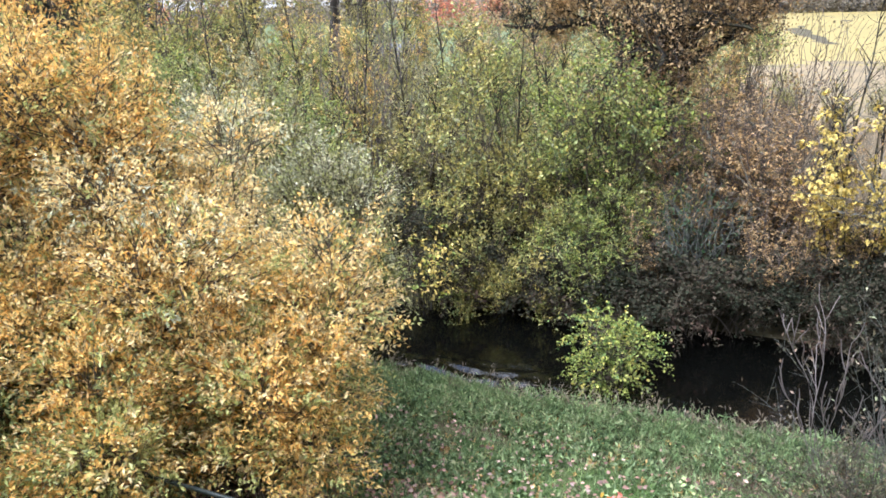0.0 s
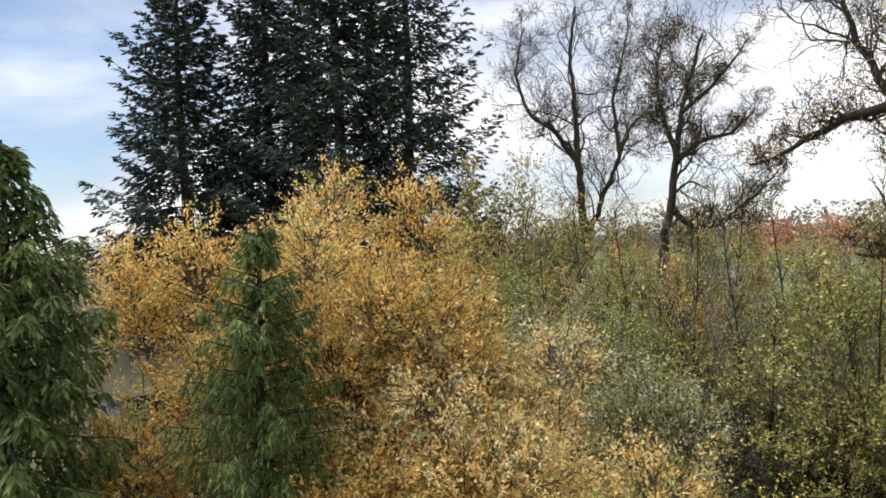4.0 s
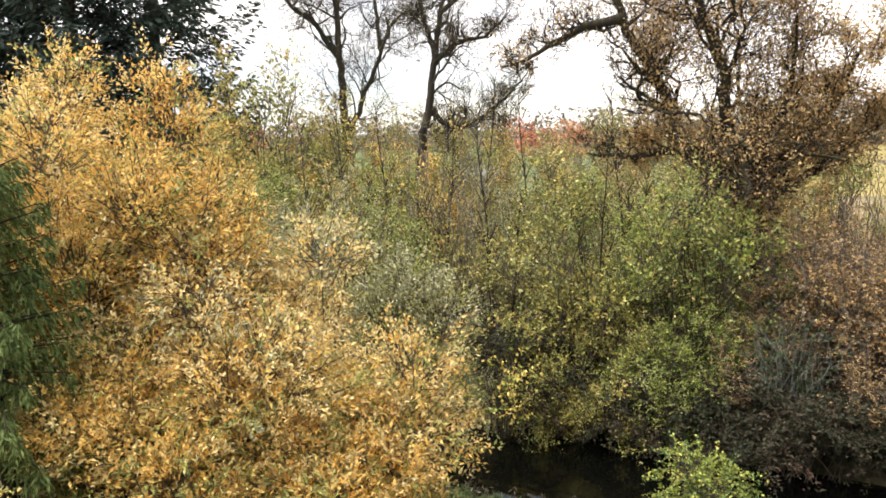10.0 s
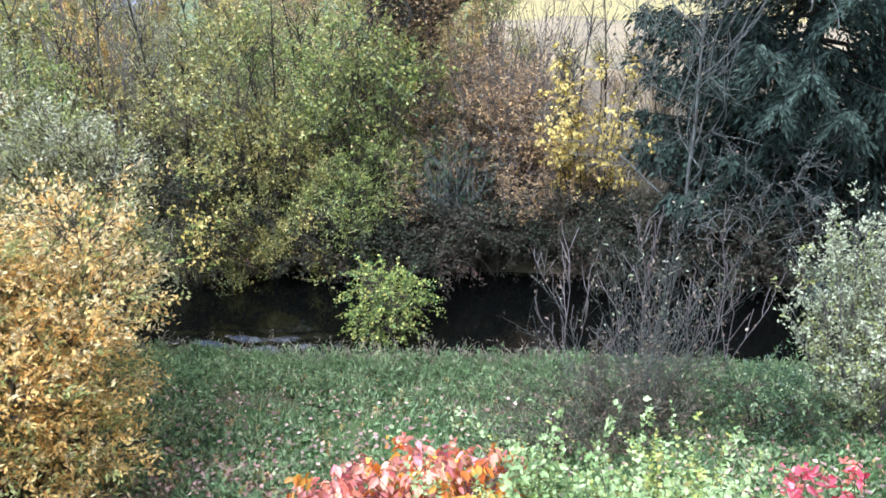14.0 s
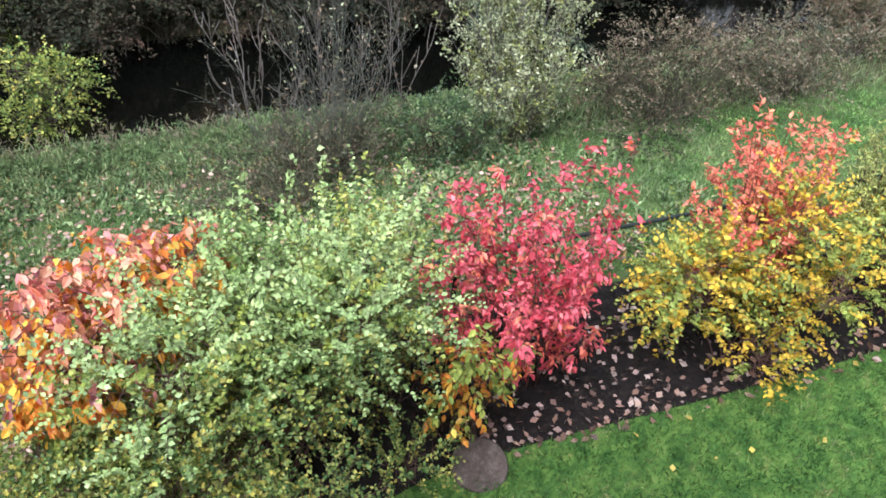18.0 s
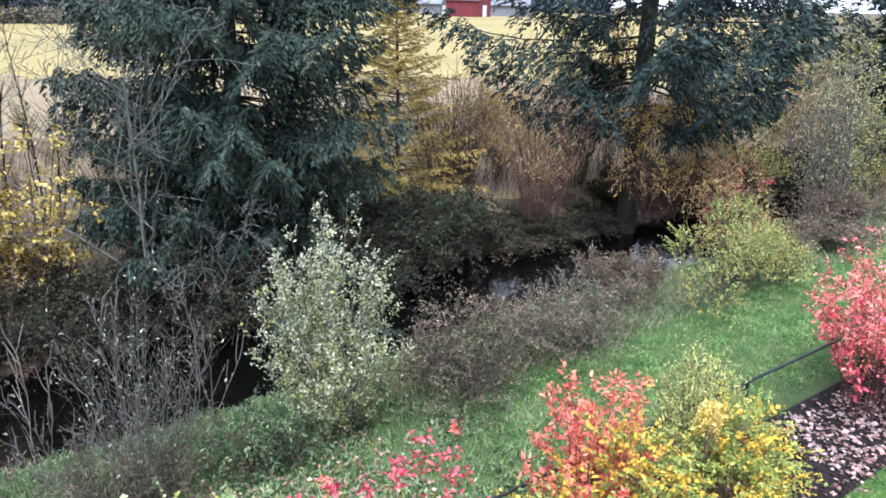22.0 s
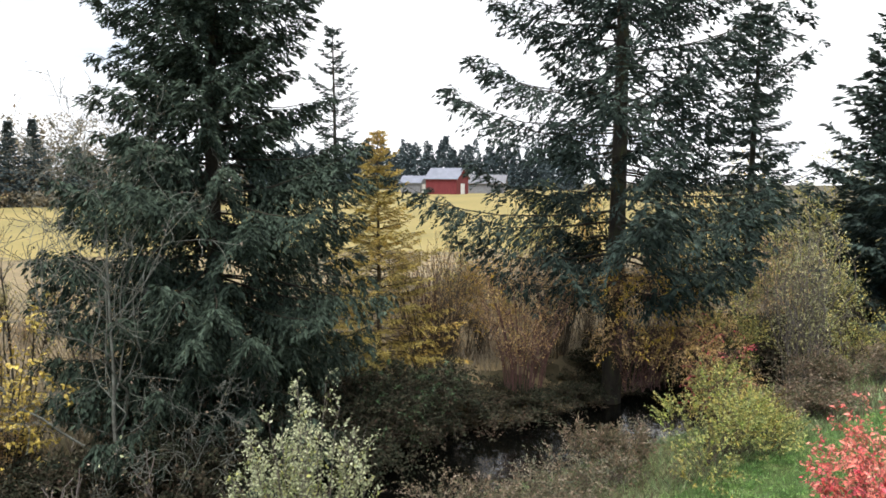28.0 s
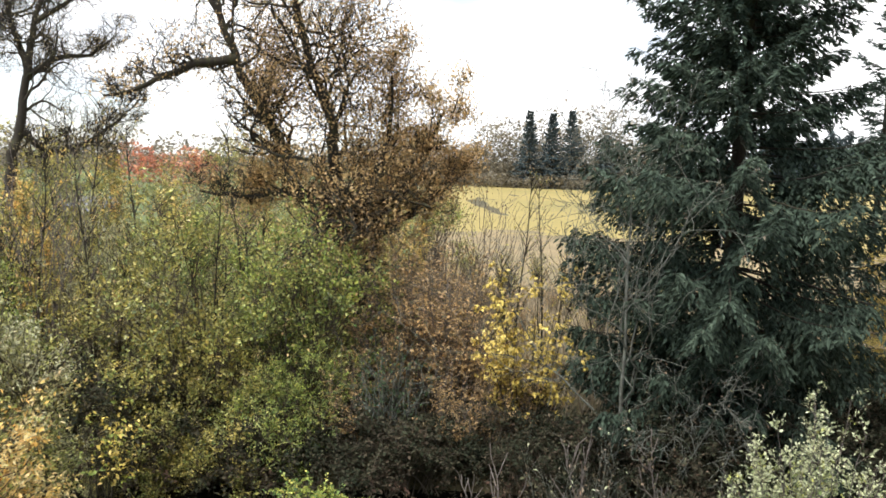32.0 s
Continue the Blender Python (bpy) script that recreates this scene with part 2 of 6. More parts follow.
L_MINT_LOW = leaf_material("leaf_green_spotted", [(0.035, 0.075, 0.02), (0.09, 0.16, 0.04), (0.19, 0.26, 0.06), (0.38, 0.36, 0.07), (0.62, 0.46, 0.05)], patch=1.8, mix=0.75, shine=0.25, wash=0.1)
L_PURPLE = leaf_material("leaf_plum_pink", [(0.32, 0.13, 0.20), (0.58, 0.18, 0.17), (0.70, 0.27, 0.16), (0.72, 0.36, 0.20), (0.66, 0.14, 0.06)], patch=1.8, mix=0.7, shine=0.4, wash=0.12)
L_VIB_ORANGE = leaf_material("leaf_viburnum_orange", [(0.62, 0.13, 0.04), (0.70, 0.24, 0.03), (0.74, 0.38, 0.03), (0.62, 0.46, 0.07)], patch=1.8, mix=0.7, shine=0.25, wash=0.06)
L_CRIMSON = leaf_material("leaf_crimson", [(0.36, 0.02, 0.04), (0.58, 0.05, 0.08), (0.68, 0.12, 0.15), (0.66, 0.20, 0.13)], patch=1.4, shine=0.4, wash=0.1)
L_CORAL = leaf_material("leaf_coral", [(0.46, 0.06, 0.05), (0.66, 0.15, 0.11), (0.75, 0.27, 0.19), (0.75, 0.38, 0.20)], patch=1.2, shine=0.35, wash=0.08)
L_SCARLET = leaf_material("leaf_scarlet_orange", [(0.50, 0.05, 0.05), (0.66, 0.13, 0.08), (0.72, 0.22, 0.11), (0.72, 0.32, 0.11)], patch=1.5, shine=0.35, wash=0.1)
L_GOLD = leaf_material("leaf_gold_shrub", [(0.26, 0.26, 0.03), (0.50, 0.36, 0.02), (0.66, 0.43, 0.02), (0.66, 0.34, 0.02)], patch=2.6, mix=0.7, shine=0.25, wash=0.08)
L_LIME = leaf_material("leaf_lime_shrub", [(0.10, 0.15, 0.02), (0.24, 0.29, 0.05), (0.46, 0.46, 0.08)], patch=2.2, mix=0.7, shine=0.25, wash=0.08)
L_PLUME = leaf_material("leaf_yellow_green_plume", [(0.20, 0.26, 0.05), (0.38, 0.40, 0.08), (0.55, 0.48, 0.10)], patch=1.6)
L_EVERGREEN = leaf_material("leaf_dark_evergreen", [(0.025, 0.055, 0.015), (0.05, 0.10, 0.03), (0.09, 0.14, 0.045)], patch=2.0)
L_WEED = leaf_material("leaf_dull_weed", [(0.05, 0.06, 0.03), (0.10, 0.11, 0.055), (0.17, 0.14, 0.08), (0.24, 0.22, 0.14)], patch=1.2, shine=0.2)
L_DRY = leaf_material("dry_stalk", [(0.16, 0.13, 0.08), (0.28, 0.22, 0.13), (0.36, 0.30, 0.20)], patch=1.0)
N_DARK = leaf_material("needle_dark", [(0.022, 0.036, 0.028), (0.042, 0.064, 0.048), (0.074, 0.10, 0.07)], through_light=0.1, patch=0.3, mix=0.4, gloss=0.75, shine=0.15)
N_BLUE = leaf_material("needle_blue_green", [(0.021, 0.034, 0.021), (0.042, 0.063, 0.039), (0.080, 0.108, 0.066)], through_light=0.1, patch=0.35, mix=0.4, gloss=0.75, shine=0.12)
N_FIR = leaf_material("needle_fir", [(0.015, 0.026, 0.019), (0.031, 0.049, 0.036), (0.060, 0.083, 0.058)], through_light=0.1, patch=0.4, mix=0.4, gloss=0.75, shine=0.12)
N_CEDAR = leaf_material("spray_cedar", [(0.05, 0.085, 0.022), (0.115, 0.17, 0.04), (0.28, 0.33, 0.085)], through_light=0.3, patch=1.2, gloss=0.75, shine=0.15)
N_LARCH = leaf_material("needle_larch_gold", [(0.30, 0.26, 0.05), (0.48, 0.37, 0.06), (0.56, 0.34, 0.04)], through_light=0.4, patch=0.6, mix=0.35, shine=0.15)
# distance haze is put into this needle colour: paler and bluer than N_DARK
FAR_GREEN_HAZED = leaf_material("far_conifer_hazed", [(0.045, 0.066, 0.07), (0.068, 0.095, 0.095), (0.095, 0.125, 0.12)], patch=0.1, through_light=0.1, gloss=0.75, shine=0.1)
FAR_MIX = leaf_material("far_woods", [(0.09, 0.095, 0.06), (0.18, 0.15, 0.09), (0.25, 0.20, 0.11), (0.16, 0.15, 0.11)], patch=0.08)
FAR_RED = leaf_material("far_maple", [(0.36, 0.10, 0.06), (0.52, 0.17, 0.07), (0.42, 0.26, 0.08)], patch=0.3)

M_GROUND = rough_material("rough_ground", [(0.03, 0.027, 0.013), (0.065, 0.055, 0.027), (0.11, 0.09, 0.045), (0.08, 0.085, 0.03)], 0.6, 9, 0.95, 0.5)
M_FIELD = rough_material("golden_field", [(0.17, 0.15, 0.06), (0.26, 0.21, 0.07), (0.31, 0.24, 0.08), (0.24, 0.22, 0.11)], 0.05, 1.2, 0.95, 0.3)
M_ROUGH = rough_material("rough_tan_grass", [(0.10, 0.085, 0.045), (0.19, 0.15, 0.08), (0.28, 0.21, 0.11), (0.17, 0.16, 0.06)], 0.25, 5, 0.95, 0.5)
M_PASTURE = rough_material("green_pasture", [(0.07, 0.09, 0.03), (0.11, 0.14, 0.05), (0.17, 0.17, 0.07)], 0.08, 1.2, 0.95, 0.3)
M_LAWN = rough_material("lawn_turf", [(0.02, 0.055, 0.012), (0.055, 0.13, 0.025), (0.13, 0.23, 0.045), (0.30, 0.29, 0.09)], 6.0, 24, 0.95, 0.9)
M_SOIL = rough_material("bark_mulch", [(0.008, 0.006, 0.006), (0.017, 0.012, 0.011), (0.038, 0.027, 0.022)], 12, 70, 0.95, 1.0)
M_SOIL_CHIP = rough_material("bark_chip", [(0.012, 0.009, 0.008), (0.028, 0.020, 0.017), (0.06, 0.042, 0.034)], 20, 90, 0.95, 0.6)
M_LITTER = rough_material("leaf_litter_ground", [(0.06, 0.035, 0.025), (0.15, 0.085, 0.06), (0.26, 0.16, 0.115)], 6, 40, 0.95, 0.8)
M_BANK = rough_material("bank_grass_ground", [(0.022, 0.04, 0.012), (0.05, 0.09, 0.022), (0.09, 0.12, 0.04), (0.15, 0.10, 0.055)], 2.2, 14, 0.95, 0.7)
G_LAWN = leaf_material("grass_blade_lawn", [(0.018, 0.05, 0.010), (0.065, 0.145, 0.028), (0.16, 0.26, 0.055), (0.42, 0.39, 0.15)], patch=5.0, mix=0.2, through_light=0.35, shine=0.3, wash=0.14)
G_STRIP = leaf_material("grass_blade_meadow", [(0.04, 0.11, 0.02), (0.12, 0.25, 0.045), (0.21, 0.36, 0.07), (0.38, 0.40, 0.15)], patch=3.0, mix=0.3, through_light=0.3, shine=0.3)
G_BANK = leaf_material("grass_blade_bank", [(0.05, 0.095, 0.03), (0.13, 0.205, 0.065), (0.23, 0.32, 0.11), (0.42, 0.37, 0.18)], patch=2.6, mix=0.7, through_light=0.3, shine=0.25)
FALLEN = leaf_material("fallen_leaf", [(0.14, 0.07, 0.05), (0.28, 0.16, 0.12), (0.42, 0.28, 0.23), (0.52, 0.40, 0.34)], through_light=0.1, patch=1.5, mix=0.8)
FALLEN_BROWN = leaf_material("fallen_leaf_brown", [(0.12, 0.055, 0.035), (0.23, 0.115, 0.075), (0.35, 0.19, 0.12), (0.46, 0.30, 0.22)], through_light=0.1, patch=1.5, mix=0.8)

M_RED_WOOD = rough_material("stained_post_wood", [(0.12, 0.050, 0.034), (0.19, 0.080, 0.055), (0.26, 0.115, 0.08)], 7, 60, 0.6, 0.35, (6, 6, 0.35))
M_GREY_WOOD = rough_material("weathered_rail_wood", [(0.62, 0.46, 0.37), (0.80, 0.67, 0.58), (0.84, 0.75, 0.67)], 5, 40, 0.8, 0.5, (0.5, 9, 9))
M_DARK_WOOD = rough_material("dark_fascia_wood", [(0.03, 0.016, 0.012), (0.05, 0.026, 0.02), (0.07, 0.038, 0.028)], 5, 40, 0.7, 0.3, (0.6, 6, 6))
M_SOFFIT = rough_material("soffit_paint", [(0.38, 0.34, 0.28), (0.46, 0.42, 0.35), (0.5, 0.46, 0.4)], 3, 40, 0.8, 0.1)
M_SIDING = rough_material("house_siding_paint", [(0.42, 0.39, 0.33), (0.52, 0.48, 0.41), (0.56, 0.53, 0.46)], 2, 30, 0.75, 0.1)
M_SHINGLE = rough_material("roof_shingle_grey", [(0.10, 0.10, 0.10), (0.2, 0.2, 0.205), (0.3, 0.3, 0.3)], 3, 25, 0.9, 0.6)
M_BARN = rough_material("barn_red_boards", [(0.11, 0.02, 0.022), (0.17, 0.032, 0.034), (0.22, 0.06, 0.055)], 1.0, 8, 0.85, 0.3, (4, 4, 0.4))
M_TIN = rough_material("tin_roof", [(0.15, 0.16, 0.18), (0.21, 0.22, 0.25), (0.28, 0.29, 0.32)], 0.6, 6, 0.5, 0.1)
M_BLACK_METAL = rough_material("fence_black_vinyl", [(0.012, 0.016, 0.014), (0.022, 0.03, 0.026), (0.04, 0.05, 0.045)], 8, 60, 0.45, 0.1)
M_GREEN_METAL = rough_material("pen_green_metal", [(0.04, 0.06, 0.055), (0.07, 0.10, 0.095), (0.13, 0.17, 0.16)], 8, 60, 0.5, 0.1)
M_STONE = rough_material("edging_stone", [(0.12, 0.11, 0.10), (0.22, 0.21, 0.19), (0.34, 0.32, 0.30)], 10, 60, 0.9, 0.5, per_piece=0.3)
M_ROCK = rough_material("dark_rock", [(0.02, 0.02, 0.02), (0.05, 0.048, 0.045), (0.10, 0.095, 0.09)], 9, 50, 0.85, 0.8)
M_DISC = rough_material("mossy_concrete", [(0.05, 0.035, 0.03), (0.12, 0.09, 0.075), (0.24, 0.19, 0.16)], 14, 60, 0.9, 0.8)
M_GLASS = rough_material("window_glass_dark", [(0.02, 0.025, 0.03), (0.03, 0.035, 0.04), (0.04, 0.045, 0.05)], 1, 5, 0.08, 0.0)
M_WHITE = rough_material("white_trim", [(0.66, 0.65, 0.62), (0.74, 0.73, 0.70), (0.78, 0.77, 0.75)], 3, 30, 0.6, 0.05)
M_NAIL = rough_material("nail_steel", [(0.18, 0.17, 0.16), (0.3, 0.29, 0.28), (0.4, 0.39, 0.38)], 30, 90, 0.5, 0.1, metal=0.7)

wm, wtree = material("creek_water")
wn = link_nodes(wtree, "ShaderNodeTexNoise", Scale=5.0, Detail=3.0)
wb = wtree.nodes.new("ShaderNodeBump"); wb.inputs["Strength"].default_value = 0.12; wb.inputs["Distance"].default_value = 0.05
wp = wtree.nodes.new("ShaderNodeBsdfPrincipled")
wp.inputs["Base Color"].default_value = (0.002, 0.0022, 0.0018, 1); wp.inputs["Roughness"].default_value = 0.03; wp.inputs["IOR"].default_value = 1.8
wo = wtree.nodes.new("ShaderNodeOutputMaterial")
wc = wtree.nodes.new("ShaderNodeTexCoord")
wtree.links.new(wc.outputs["Object"], wn.inputs["Vector"])
wtree.links.new(wn.outputs["Fac"], wb.inputs["Height"]); wtree.links.new(wb.outputs[0], wp.inputs["Normal"]); wtree.links.new(wp.outputs[0], wo.inputs[0])
M_WATER = wm

# ---- mesh helpers ----
UX, UY = 0.915, -0.403      # along the house, to the right
NX, NY = 0.403, 0.915       # out from the house


def un(u, n):
    return UX * u + NX * n, UY * u + NY * n


def polar(a, d):
    a = radians(a)
    return -math.sin(a) * d, math.cos(a) * d


def smooth(x, a, b):
    x = np.clip((np.asarray(x, float) - a) / (b - a), 0, 1)
    return x * x * (3 - 2 * x)


def height(x, y):
    """The ground's height: lawn, strip, creek and the fields beyond."""
    x, y = np.asarray(x, float), np.asarray(y, float)
    u, n = x * UX + y * UY, x * NX + y * NY
    n = n - 0.2 + (0.25 * np.sin(u * 0.45 + 1.0) + 0.25 * smooth(-u, -14, -8) + 0.5 * smooth(-u, -0.5, 3.5)) * smooth(n, 6, 9)
    z = -0.42 * smooth(n, 3.9, 8.2) - 0.75 * smooth(n, 8.3, 9.5) - 0.4 * smooth(n, 9.3, 10) + 0.35 * smooth(n, 11.2, 11.8) + 1.15 * smooth(n, 11.7, 13.6)
    d, a = np.hypot(x, y), np.degrees(np.arctan2(-x, y))
    z = z + 1.9 * smooth(d, 45, 170) * smooth(-a, 42, 60) * smooth(n, 20, 60)
    z = z + 0.05 * np.sin(x * 0.9 + 1.3) * np.sin(y * 0.8) * smooth(n, 4.5, 7)
    return z


def mesh_object(name, verts, faces_n, corners, mat, parent=None, smooth_faces=False, kind=""):
    """A mesh from arrays: faces_n vertices a face (one number for all), corners the vertex numbers."""
    me = bpy.data.meshes.new(name)
    verts = np.asarray(verts, np.float32).reshape(-1, 3)
    corners = np.asarray(corners, np.int32).ravel()
    count = len(corners) // faces_n
    me.vertices.add(len(verts)); me.vertices.foreach_set("co", verts.ravel())
    me.loops.add(len(corners)); me.loops.foreach_set("vertex_index", corners)
    me.polygons.add(count)
    me.polygons.foreach_set("loop_start", np.arange(count, dtype=np.int32) * faces_n)
    me.polygons.foreach_set("loop_total", np.full(count, faces_n, np.int32))
    me.polygons.foreach_set("use_smooth", np.full(count, smooth_faces))
    me.update(calc_edges=True)
    me.materials.append(mat)
    ob = new(name, me)
    if parent:
        ob.parent = parent
    if kind:
        ob["kind"] = kind
    return ob


def thing(name, place, label, category, group="", kind=""):
    ob = new(name)
    ob.empty_display_size = 0.2
    ob.location = place
    return tagged(ob, label, category, group, kind)


def part(name, bm, mat, parent=None, label=""):
    me = bpy.data.meshes.new(name)
    bm.to_mesh(me)
    bm.free()
    me.materials.append(mat)
    ob = new(name, me)
    if parent:
        ob.parent = parent
    return tagged(ob, label) if label else ob


def box_bm(lo, hi, bevel=0.0, bm=None):
    bm = bm or bmesh.new()
    made = bmesh.ops.create_cube(bm, size=1.0)["verts"]
    for v in made:
        v.co = Vector([lo[i] + (v.co[i] + 0.5) * (hi[i] - lo[i]) for i in range(3)])
    if bevel:
        bmesh.ops.bevel(bm, geom=list({e for v in made for e in v.link_edges}), offset=bevel, segments=2, affect="EDGES", profile=0.7)
    return bm


def tubes(name, runs, mat, parent=None, sides=5, kind=""):
    """Round tapered limbs; runs are (points, radii)."""
    verts, quads, at = [], [], 0
    ring = np.linspace(0, 2 * np.pi, sides, endpoint=False)
    cs, sn = np.cos(ring)[None, :, None], np.sin(ring)[None, :, None]
    for pts, rad in runs:
        pts, rad = np.asarray(pts, float), np.asarray(rad, float)
        k = len(pts)
        tan = np.gradient(pts, axis=0)
        tan /= np.linalg.norm(tan, axis=1, keepdims=True) + 1e-9
        ref = np.array([0.31, 0.17, 0.93]) if abs(tan[0] @ [0.31, 0.17, 0.93]) < 0.9 else np.array([1.0, 0.1, 0.0])
        a = np.cross(tan, ref); a /= np.linalg.norm(a, axis=1, keepdims=True) + 1e-9
        b = np.cross(tan, a)
        verts.append((pts[:, None] + rad[:, None, None] * (a[:, None] * cs + b[:, None] * sn)).reshape(-1, 3))
        i = np.arange(k - 1)[:, None] * sides
        j = np.arange(sides)[None]
        j2 = (j + 1) % sides
        quads.append((at + np.stack([i + j, i + j2, i + sides + j2, i + sides + j], -1)).reshape(-1, 4))
        at += k * sides
    return mesh_object(name, np.concatenate(verts), 4, np.concatenate(quads), mat, parent, True, kind)


def unit(v):
    return v / (np.linalg.norm(v, axis=-1, keepdims=True) + 1e-9)


def leaves(name, pos, axis, size, mat, parent=None, rng=None, wide=0.5, fold=0.18, droop=0.25, scatter=0.7, fine=False):
    """One folded leaf at each place, along its axis with scatter: four points, or eight with a midrib where it is seen close."""
    k = len(pos)
    axis = unit(unit(axis) + rng.normal(0, scatter, (k, 3)) + [0, 0, -droop])
    side = unit(np.cross(axis, rng.normal(0, 1, (k, 3)) * 0.6 + [0, 0, 1.0]))
    nor = np.cross(side, axis)
    s = (np.asarray(size) * rng.uniform(0.6, 1.3, k))[:, None]
    w = s * wide * 0.5
    i = np.arange(k)[:, None]
    if fine:
        curl = rng.uniform(-0.25, 0.1, k)[:, None]
        row = lambda f, q, up: pos + axis * s * f + side * w * q + nor * s * (up + curl * f * f)
        v = np.stack([pos, row(0.3, 0.95, fold * 0.8), row(0.3, 0, 0), row(0.3, -0.95, fold * 0.8), row(0.68, 0.72, fold * 0.7), row(0.68, 0, 0), row(0.68, -0.72, fold * 0.7), row(1.0, 0, 0)], 1)
        tri = np.concatenate([i * 8 + t for t in ([0, 1, 2], [0, 2, 3], [1, 4, 2], [2, 4, 5], [2, 5, 3], [3, 5, 6], [4, 7, 5], [5, 7, 6])], 1).reshape(-1, 3)
    else:
        mid = pos + axis * s * 0.45
        v = np.stack([pos, mid + side * w + nor * s * fold, pos + axis * s, mid - side * w + nor * s * fold], 1)
        tri = np.concatenate([i * 4 + [0, 1, 2], i * 4 + [0, 2, 3]], 1).reshape(-1, 3)
    return mesh_object(name, v.reshape(-1, 3), 3, tri, mat, parent, kind="stuff")


TWIG = [0.004]     # the thinnest twig, in metres


def grow(rng, start, way, length, radius, depth, runs, tips, kids=4, spread=0.8, lift=0.08, wander=0.16, shrink=0.62, bare=0.3, taper=0.35):
    """A limb that wanders and forks; the places and ways of its last twigs go to tips."""
    steps = 4 + 2 * depth
    step = length / steps
    pts, d = [np.array(start, float)], unit(np.array(way, float))
    ways = [d]
    jitter = rng.normal(0, wander, (steps, 3))
    for i in range(steps):
        d = unit(d + jitter[i] + [0, 0, lift])
        pts.append(pts[-1] + d * step); ways.append(d)
    pts = np.array(pts)
    runs.append((pts, np.linspace(radius, radius * taper, steps + 1).clip(TWIG[0])))
    if depth <= 0:
        tips.append((pts[1:], np.array(ways[1:])))
        return
    for f in np.linspace(bare, 1.0, kids) + rng.uniform(-0.06, 0.06, kids):
        i = int(np.clip(f, 0.05, 1) * steps)
        side = unit(rng.normal(0, 1, 3) + [0, 0, 0.15])
        grow(rng, pts[i], ways[i] * (1 - spread * 0.45) + side * spread, length * shrink * rng.uniform(0.75, 1.2) * (1.1 - 0.35 * f), radius * (1 - (1 - taper) * f) * 0.62,
             depth - 1, runs, tips, kids, spread, lift, wander, shrink, 0.2, taper)


def near_tips(rng, tips, count, reach, side=None):
    p, w = np.concatenate([a for a, _ in tips]), np.concatenate([b for _, b in tips])
    if side is not None:
        ok = (p[:, 0] > side) | (rng.uniform(0, 1, len(p)) < 0.15)
        p, w = p[ok], w[ok]
    i = rng.integers(0, len(p), count)
    return p[i] + rng.normal(0, reach, (count, 3)), w[i]


def bush(name, label, category, place, size, leaf, mat, count, seed, stem=BARK, stems=9, clumps=40, spray=0.35, wide=0.55, hollow=0.6, lobes=6, droop=0.2, scatter=0.7,
         stem_radius=0.012, group="", sink=0.03, upright=0.4, fine=False, jitter=0.05, rise=0.35, under=-0.6, lobe=0.45, hang=0.0, sit=-0.65):
    """A shrub of stems from one root and leafy sprays over a lumpy dome of size (across x, across y, height)."""
    rng = np.random.default_rng(seed)
    x, y = place[:2]
    z = place[2] if len(place) > 2 else float(height(x, y)) - sink
    root = thing(name, (x, y, z), label, category, group)
    half = np.array([size[0] / 2, size[1] / 2, size[2] / 2])
    a = rng.uniform(0, 2 * np.pi, lobes)
    r = np.sqrt(rng.uniform(0.05, 1, lobes)) * (1 - lobe * 0.75)
    up = rng.uniform(sit, 1 - lobe, lobes) * (1.1 - r * (0.5 if sit < -0.4 else 1))
    lc = np.stack([np.cos(a) * r, np.sin(a) * r, up], 1)
    lr = lobe * rng.uniform(0.75, 1.25, lobes)
    pick = rng.integers(0, lobes, clumps)
    w = rng.normal(0, 1, (clumps, 3))
    w[:, 2] = np.abs(w[:, 2]) * rng.choice([1, 1, 1, under], clumps)
    w = unit(w)
    cen = (lc[pick] + w * (lr[pick] * rng.uniform(hollow, 1.05, clumps))[:, None]) * half + [0, 0, half[2]]
    low = cen[:, 2] < 0.05 * size[2]
    cen[low, 2] = rng.uniform(0.04, 0.35, low.sum()) * size[2]
    way = unit(w * [1, 1, 0.7] + rng.normal(0, 0.35, (clumps, 3)) + [0, 0, rise])
    runs = []
    for i in range(stems):
        tgt = cen[i % clumps]
        b = np.array([rng.normal(0, half[0] * 0.2), rng.normal(0, half[1] * 0.2), 0])
        q = np.linspace(0, 1, 7)[:, None]
        mid = b * (1 - q) + tgt * q + (q * (1 - q)) * np.array([0, 0, size[2] * upright]) + rng.normal(0, 0.018 * size[2], (7, 3)) * q
        runs.append((mid, np.linspace(stem_radius, stem_radius * 0.35, 7)))
    for i in range(clumps):
        l = spray * 0.9
        q = np.linspace(-0.4, 0.9, 4)[:, None]
        runs.append((cen[i] + way[i] * q * l + [0, 0, -hang] * np.clip(q, 0, 1) ** 2 * l, np.linspace(stem_radius * 0.45, stem_radius * 0.15, 4)))
    if runs:
        tubes("twig_work", runs, stem, root, 4, "stuff")
    k = rng.integers(0, clumps, count)
    f = rng.uniform(-0.35, 1.0, count)
    ln = (spray * rng.uniform(0.7, 1.3, clumps))[k]
    pos = cen[k] + way[k] * (f * ln)[:, None] + np.array([0, 0, -hang]) * (np.clip(f, 0, 1) ** 2 * ln)[:, None] + rng.normal(0, 1, (count, 3)) * jitter
    pos[:, 2] = np.maximum(pos[:, 2], 0.02)
    if count:
        leaves("crown", pos, way[k] + rng.normal(0, 0.6, (count, 3)), leaf, mat, root, rng, wide, 0.15, droop, scatter, fine)
    return root


